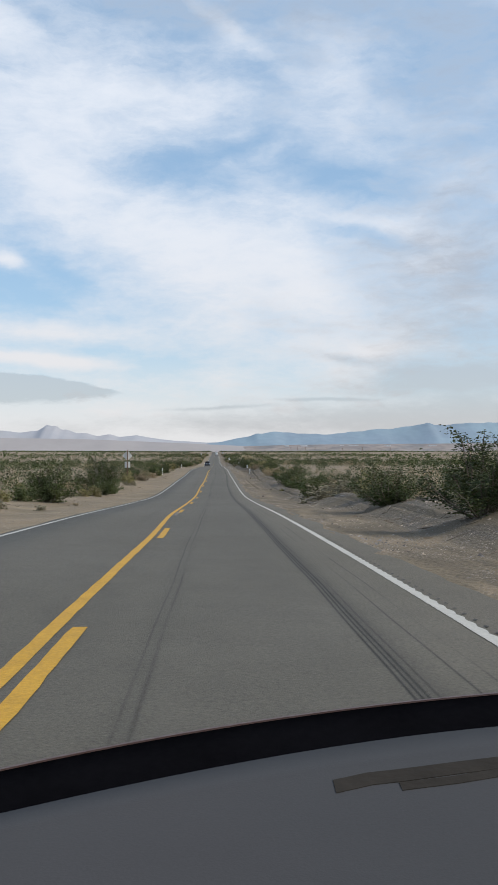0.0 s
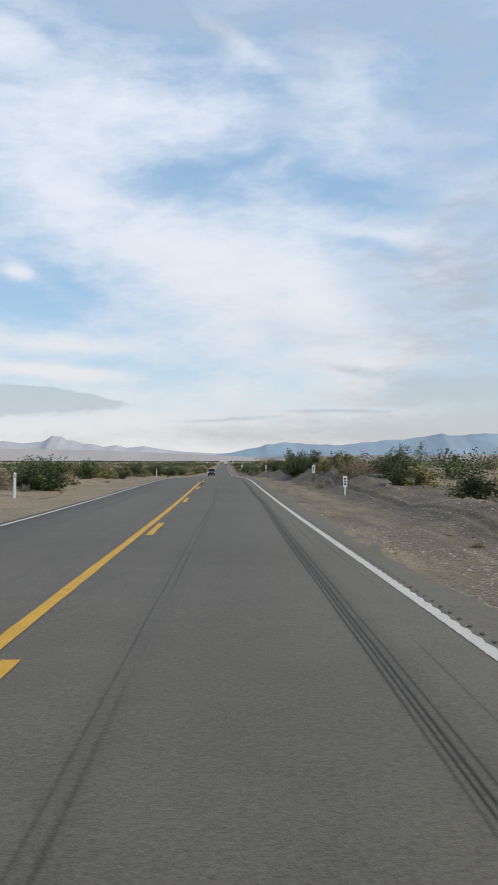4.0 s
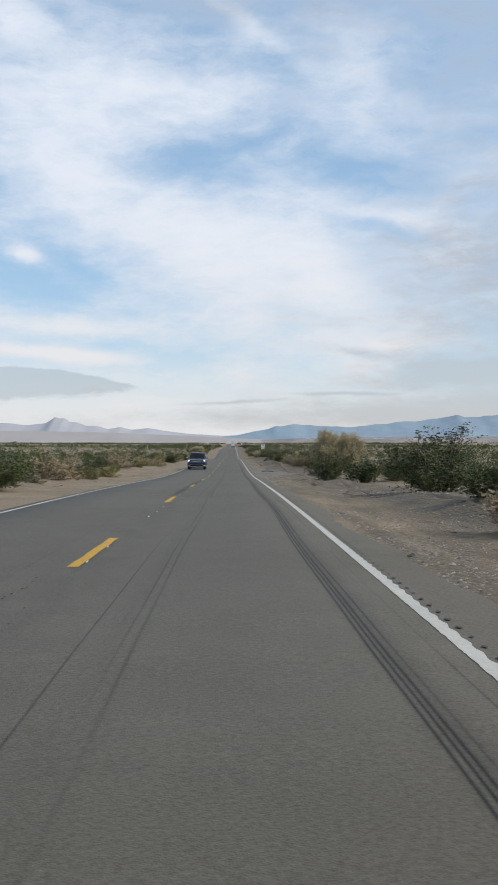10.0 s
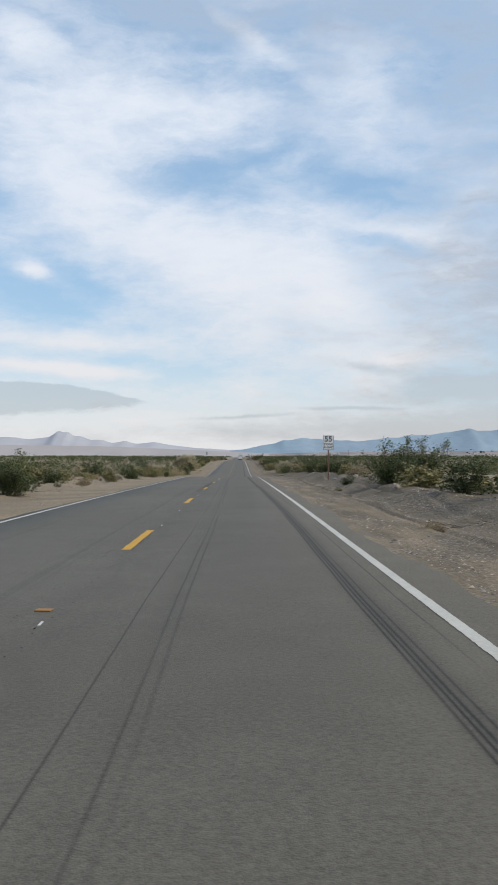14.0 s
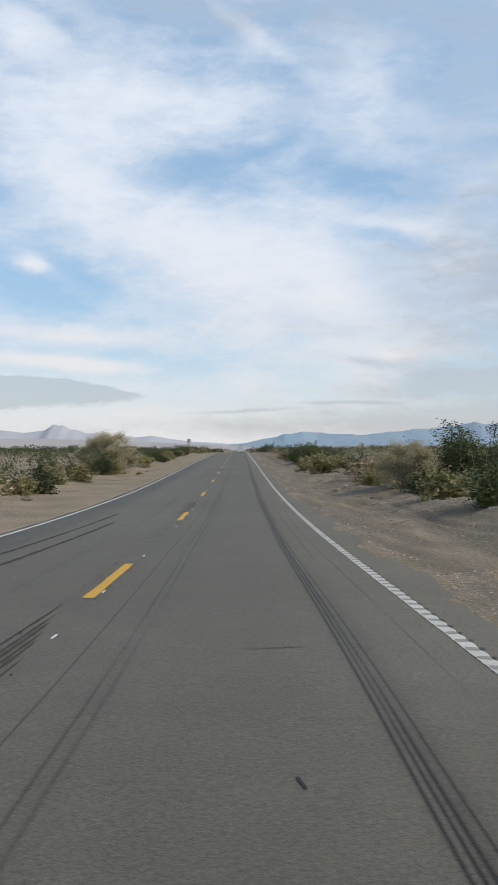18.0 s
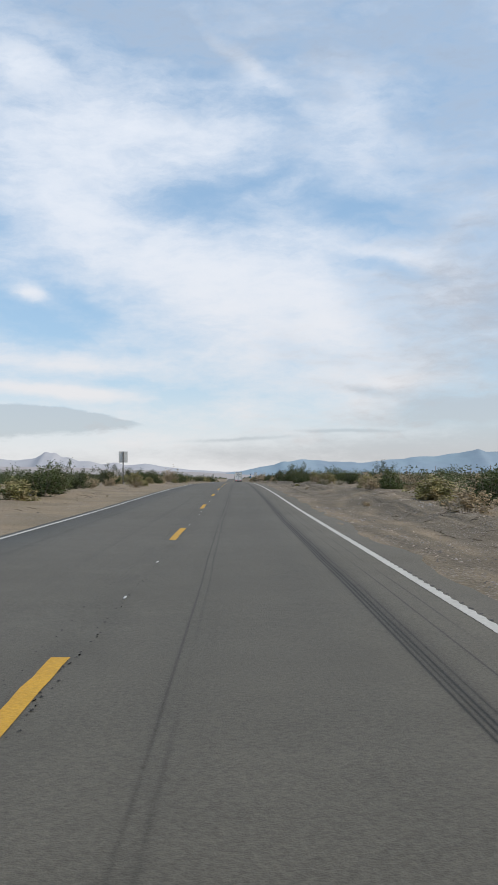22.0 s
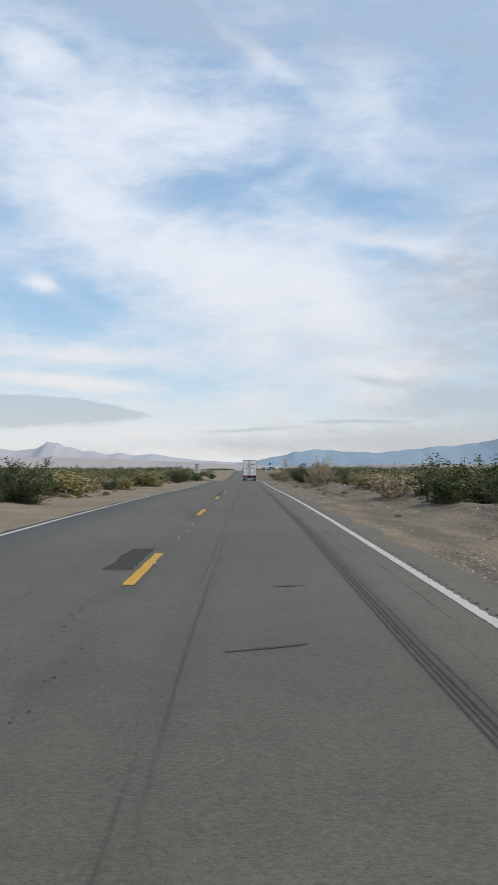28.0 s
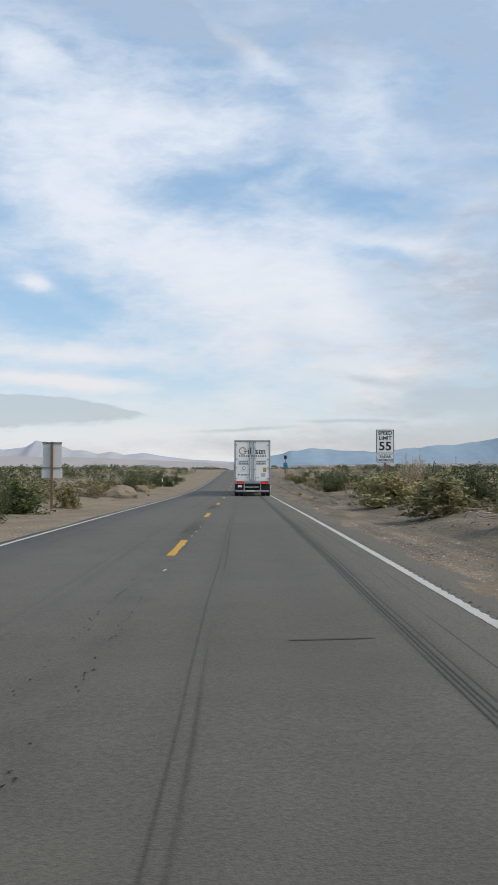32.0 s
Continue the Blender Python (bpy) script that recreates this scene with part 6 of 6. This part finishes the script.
    for k in range(6):
        box(bm, -0.82 + 0.095 * k, -0.755 + 0.095 * k, 0.013, 0.017, 1.50, 1.62)
    box(bm, -0.85, -0.40, 0.013, 0.017, 1.82, 1.85), rod(bm, (-0.98, 0.012, 1.57), (-0.98, 0.017, 1.57), 0.07, None, 14)
    part("number_bars", bm, GREY_INK, t, "grey bars of an unreadable fleet mark")
    part("sticker", boxed(0.77, 1.00, 0.013, 0.017, 1.76, 2.08), GOLD, t, "gold sticker")
    part("sticker", boxed(0.62, 0.93, 0.013, 0.0165, 1.42, 1.68), material("pale_sticker", (0.45, 0.46, 0.45), 0.5), t, "pale grey sticker")
    # tractor that pulls it
    u = empty("truck_tractor", (x, y + 12.6, float(road_z(y + 15))), "pale lorry tractor coupled to the trailer", "truck")
    u.matrix_world = pose(x, y + 12.6, float(road_z(y + 15)), slope, 0, 0)
    part("cab", boxed(-1.15, 1.15, 2.35, 4.6, 0.9, 3.55, bevel=0.18), TRAILER_WHITE, u)
    part("bonnet", boxed(-0.95, 0.95, 4.4, 6.0, 0.8, 2.0, bevel=0.2), TRAILER_WHITE, u)
    part("frame", boxed(-0.45, 0.45, -1.2, 5.6, 0.55, 0.85), BLACK_PAINT, u)
    for s in (-1, 1):
        for wy in (-0.6, 0.7, 5.1):
            wheel(u, s * 1.0, wy, 0.50, 0.32, STEEL)
        m = part("mirror", boxed(s * 1.38 - 0.09, s * 1.38 + 0.09, 4.2, 4.32, 1.9, 2.5, bevel=0.03), BLACK_PAINT, u, "black door mirror")
        part("mirror_arm", rod(bmesh.new(), (s * 1.1, 4.3, 2.4), (s * 1.36, 4.27, 2.4), 0.02), BLACK_PAINT, m)


build_lorry(1.96, 914.5)

# ---- the oncoming car ----
CAR_PAINT = material("dark_blue_car_paint", (0.020, 0.032, 0.062), 0.25, metal=0.3, vary=0.06, scale=2, fine=0.02, bump=0, coat=0.8)
CAR_GLASS = material("tinted_car_glass", (0.006, 0.007, 0.009), 0.05, spec=0.12, vary=0.05, bump=0, fine=0)
CHROME = material("bright_chrome", (0.75, 0.76, 0.78), 0.12, metal=1.0, vary=0.03, bump=0)
LAMP_GLASS = material("lit_headlamp", (0.92, 0.95, 1.0), 0.15, glow=1.1, vary=0, fine=0, bump=0)
TRIM_BLACK = material("black_plastic_trim", (0.015, 0.015, 0.016), 0.55, vary=0.15)


def loft(sections, close=True):
    """Skin over half sections (y, [(x, z), ...]), mirrored in x."""
    bm = bmesh.new()
    rings = []
    for y, half in sections:
        ring = [bm.verts.new((px, y, pz)) for px, pz in half] + [bm.verts.new((-px, y, pz)) for px, pz in reversed(half)]
        rings.append(ring)
    for a, b in zip(rings[:-1], rings[1:]):
        for i in range(len(a)):
            j = (i + 1) % len(a)
            bm.faces.new((a[i], a[j], b[j], b[i]))
    if close:
        bm.faces.new(rings[0]), bm.faces.new(list(reversed(rings[-1])))
    return bm


def build_car(x, y):
    z = float(road_z(y + 2))
    c = empty("suv_car", (x, y, z), "dark blue-grey sport utility car with lit headlamps and chrome grille", "car")

    def sec(yy, hw, zb, zs, zt, crown):
        return (yy, [(hw * 0.80, zb), (hw * 0.95, zb + 0.06), (hw, zb + 0.28), (hw * 0.995, zs - 0.12), (hw * 0.955, zs), (hw * 0.78, zt), (hw * 0.30, zt + crown)])

    body = loft([sec(-0.02, 0.80, 0.40, 0.86, 0.93, 0.02), sec(0.06, 0.90, 0.31, 0.93, 1.02, 0.02), sec(0.28, 0.955, 0.28, 0.99, 1.07, 0.03), sec(0.75, 0.97, 0.28, 1.04, 1.12, 0.03), sec(1.45, 0.97, 0.30, 1.09, 1.16, 0.02),
                 sec(2.4, 0.97, 0.30, 1.11, 1.16, 0.01), sec(3.6, 0.97, 0.30, 1.13, 1.18, 0.01), sec(4.4, 0.96, 0.32, 1.13, 1.18, 0.01), sec(4.72, 0.93, 0.36, 1.10, 1.15, 0.01), sec(4.82, 0.86, 0.45, 1.02, 1.08, 0.01)])
    part("body", body, CAR_PAINT, c, "dark blue-grey painted body", smooth=True)
    cabin = loft([(1.30, [(0.80, 1.10), (0.78, 1.13), (0.30, 1.17)]), (1.75, [(0.86, 1.12), (0.76, 1.42), (0.30, 1.47)]), (2.15, [(0.87, 1.12), (0.66, 1.66), (0.28, 1.72)]), (3.0, [(0.87, 1.13), (0.66, 1.70), (0.28, 1.755)]),
                  (4.1, [(0.86, 1.14), (0.64, 1.67), (0.28, 1.73)]), (4.45, [(0.84, 1.14), (0.62, 1.60), (0.28, 1.66)]), (4.75, [(0.80, 1.13), (0.70, 1.20), (0.28, 1.22)])])
    part("window_glass", cabin, CAR_GLASS, c, "dark tinted glass")
    roof = loft([(2.06, [(0.69, 1.635), (0.66, 1.685), (0.28, 1.735)]), (3.0, [(0.69, 1.665), (0.665, 1.725), (0.28, 1.785)]), (4.2, [(0.67, 1.625), (0.65, 1.69), (0.28, 1.755)]), (4.55, [(0.64, 1.575), (0.62, 1.61), (0.28, 1.67)])])
    part("roof", roof, CAR_PAINT, c, "painted roof", smooth=True)
    for s in (-1, 1):
        bm = bmesh.new()
        for a, b, r in (((s * 0.83, 1.32, 1.12), (s * 0.675, 2.12, 1.68), 0.035), ((s * 0.875, 2.62, 1.12), (s * 0.675, 2.66, 1.69), 0.04), ((s * 0.87, 3.6, 1.13), (s * 0.665, 3.62, 1.68), 0.05), ((s * 0.85, 4.5, 1.13), (s * 0.64, 4.32, 1.62), 0.06)):
            rod(bm, a, b, r, r * 0.8, 6)
        part("pillar", bm, CAR_PAINT, c, "painted roof pillars")
        part("roof_rail", rod(bmesh.new(), (s * 0.62, 2.2, 1.80), (s * 0.60, 4.1, 1.79), 0.018), CHROME, c, "bright roof rail")
        part("window_trim", boxed(min(s * 0.875, s * 0.89), max(s * 0.875, s * 0.89), 1.6, 4.5, 1.105, 1.125), CHROME, c, "chrome strip")
        m = part("mirror", boxed(s * 1.06 - 0.11, s * 1.06 + 0.11, 1.58, 1.74, 1.10, 1.27, bevel=0.04), CAR_PAINT, c, "door mirror with bright cap")
        part("mirror_cap", boxed(s * 1.06 - 0.10, s * 1.06 + 0.10, 1.555, 1.585, 1.14, 1.265, bevel=0.012), CHROME, m, "chrome cap")
        part("mirror_arm", boxed(min(s * 0.86, s * 0.97), max(s * 0.86, s * 0.97), 1.64, 1.70, 1.10, 1.14), TRIM_BLACK, m)
        hl = bmesh.new()
        box(hl, min(s * 0.53, s * 0.90), max(s * 0.53, s * 0.90), 0.0, 0.18, 0.845, 0.955, bevel=0.03)
        h = part("headlamp", hl, LAMP_GLASS, c, "lit white headlamp")
        part("lamp_trim", boxed(min(s * 0.54, s * 0.94), max(s * 0.54, s * 0.94), 0.02, 0.20, 0.815, 0.848, bevel=0.008), TRIM_BLACK, h)
        bm = bmesh.new()
        rod(bm, (s * 0.60, -0.02, 0.56), (s * 0.72, -0.02, 0.44), 0.025), rod(bm, (s * 0.72, -0.02, 0.44), (s * 0.88, 0.06, 0.43), 0.022)
        part("fog_lamp_trim", bm, CHROME, c, "chrome fog lamp trim")
        for wy in (0.92, 3.83):
            wheel(c, s * 0.81, wy, 0.385, 0.26, CHROME)
            bm = bmesh.new()
            pr = []
            for k in range(15):
                a = radians(180 * k / 14)
                pr.append([bm.verts.new((s * hx, wy + r * math.cos(a), 0.385 + r * math.sin(a))) for r, hx in ((0.40, 0.955), (0.47, 0.985), (0.47, 0.90))])
            for a, b in zip(pr[:-1], pr[1:]):
                bm.faces.new((a[0], b[0], b[1], a[1])), bm.faces.new((a[1], b[1], b[2], a[2]))
            part("wheel_arch", bm, TRIM_BLACK, c, "dark wheel arch lip")
            part("wheel_well", boxed(min(s * 0.62, s * 0.965), max(s * 0.62, s * 0.965), wy - 0.42, wy + 0.42, 0.27, 0.74, bevel=0.12), TRIM_BLACK, c)
        part("sill", boxed(min(s * 0.93, s * 0.985), max(s * 0.93, s * 0.985), 1.4, 3.35, 0.29, 0.40, bevel=0.02), CHROME, c, "bright sill strip")
        for wy in (2.3, 3.35):
            part("door_handle", boxed(min(s * 0.965, s * 0.995), max(s * 0.965, s * 0.995), wy, wy + 0.2, 0.93, 0.965, bevel=0.008), CHROME, c, "chrome door handle")
    g = part("grille_panel", boxed(-0.53, 0.53, -0.035, 0.06, 0.80, 0.975, bevel=0.02), TRIM_BLACK, c, "black grille panel")
    for k in range(7):
        gx = -0.432 + 0.144 * k
        bm = bmesh.new()
        pr = []
        for i in range(24):
            a = 2 * math.pi * i / 24
            ca, sa = math.cos(a), math.sin(a)
            e = (abs(ca) ** 3 + abs(sa) ** 3) ** (-1 / 3)
            pr.append([bm.verts.new((gx + w * ca * e, yy, 0.887 + hh * sa * e)) for w, hh, yy in ((0.046, 0.066, -0.040), (0.060, 0.080, -0.050), (0.064, 0.084, -0.030))])
        for i in range(24):
            a, b = pr[i], pr[(i + 1) % 24]
            bm.faces.new((a[0], b[0], b[1], a[1])), bm.faces.new((a[1], b[1], b[2], a[2]))
        part("grille_ring", bm, CHROME, g, "chrome grille ring")
    part("bumper_strip", boxed(-0.80, 0.80, -0.05, 0.06, 0.325, 0.355, bevel=0.01), CHROME, c, "chrome bumper strip")
    part("lower_intake", boxed(-0.58, 0.58, -0.03, 0.05, 0.47, 0.60, bevel=0.03), TRIM_BLACK, c, "dark lower intake")
    part("skid_plate", boxed(-0.75, 0.75, 0.0, 0.3, 0.22, 0.33, bevel=0.03), TRIM_BLACK, c)
    part("badge", boxed(-0.07, 0.07, -0.02, 0.05, 0.99, 1.01, bevel=0.003), CHROME, c, "small bright badge")
    part("wiper", rod(bmesh.new(), (-0.6, 1.30, 1.16), (0.1, 1.36, 1.19), 0.012), TRIM_BLACK, c)
    return c


build_car(-1.98, 349.2)

# ---- dashboard under the windscreen, where the drive begins ----
DASH_GREY = material("grey_dashboard_vinyl", (0.052, 0.052, 0.055), 0.85, vary=0.10, scale=4, fine=0.08, fine_scale=300, bump=0.06, bump_scale=420, spec=0.2, second=(0.054, 0.053, 0.056), second_scale=3)
DASH_BLACK = material("black_windscreen_band", (0.004, 0.004, 0.005), 0.8, vary=0.3, scale=12, fine=0.2, fine_scale=90, spec=0.0)
VENT_BROWN = material("dark_vent_slot", (0.034, 0.030, 0.026), 0.95, spec=0.05, vary=0.3, scale=20)


def build_dashboard(ex, ey, ez):
    d = empty("dashboard", (ex, ey, ez), "grey vinyl car dashboard with black windscreen band and vent", "dashboard")
    d.matrix_world = pose(ex, ey, ez, -0.85, 0, -1.55)

    def edge(x, a, b, c, d3):
        return a + b * x + c * x * x + d3 * x ** 3

    def slab(lo, hi, z0, z1, drop, rows=10, sag=0.0):
        bm = bmesh.new()
        xs = np.linspace(-0.62, 0.72, 33)
        grid = []
        for px in xs:
            y0, y1 = lo(px), hi(px)
            line = []
            for k in range(rows + 1):
                t = k / rows
                line.append(bm.verts.new((px, y0 + (y1 - y0) * t, z0 + (z1 - z0) * t + sag * math.sin(math.pi * t))))
            grid.append(line)
        for a, b in zip(grid[:-1], grid[1:]):
            for k in range(rows):
                bm.faces.new((a[k], b[k], b[k + 1], a[k + 1]))
        ext = bmesh.ops.extrude_face_region(bm, geom=list(bm.faces))
        bmesh.ops.translate(bm, vec=(0, 0, -drop), verts=[v for v in ext["geom"] if isinstance(v, bmesh.types.BMVert)])
        return bm

    front = lambda x: edge(x, 1.0519, 0.5343, -0.4519, 0.1912)
    inner = lambda x: edge(x, 0.9184, 0.5498, -0.4288, -0.1)

    def top_z(px, py):
        t = (py - 0.38) / (inner(px) - 0.376)
        return -0.335 + 0.035 * t + 0.004 * math.sin(math.pi * t)

    part("windscreen_band", slab(inner, front, -0.315, -0.300, 0.03, 4, -0.012), DASH_BLACK, d, "black band below the windscreen", smooth=True)
    part("top_panel", slab(lambda x: 0.38 + 0 * x, lambda x: inner(x) + 0.004, -0.335, -0.300, 0.05, 10, 0.004), DASH_GREY, d, "grey vinyl top", smooth=True)
    part("seal_bead", slab(lambda x: front(x) - 0.001, lambda x: front(x) + 0.004, -0.2985, -0.2985, 0.006, 1), material("reddish_brown_seal", (0.07, 0.04, 0.035), 0.5), d, "thin brown seal")
    for pts, w in ((((0.086, 0.864), (0.122, 0.884), (0.152, 0.893), (0.212, 0.914), (0.264, 0.931), (0.40, 0.97)), 0.015), (((0.148, 0.866), (0.205, 0.884), (0.25, 0.902), (0.40, 0.944)), 0.009)):
        bm = bmesh.new()
        for (a, b), (e, f) in zip(pts[:-1], pts[1:]):
            quad = [bm.verts.new((q, r, top_z(q, r) + 0.0008)) for q, r in ((a, b - w), (e, f - w), (e, f + w), (a, b + w))]
            bm.faces.new(quad)
        ext = bmesh.ops.extrude_face_region(bm, geom=list(bm.faces))
        bmesh.ops.translate(bm, vec=(0, 0, -0.003), verts=[v for v in ext["geom"] if isinstance(v, bmesh.types.BMVert)])
        part("defroster_vent", bm, VENT_BROWN, d, "dark defroster slot")
    ground = float(road_z(ey + 0.8)) - ez
    for s in (-0.5, 0.6):
        part("bracket", boxed(s - 0.03, s + 0.03, 0.55, 0.61, ground, -0.345), BLACK_PAINT, d, "black support bracket")


build_dashboard(1.211, 10.577, 0.711)
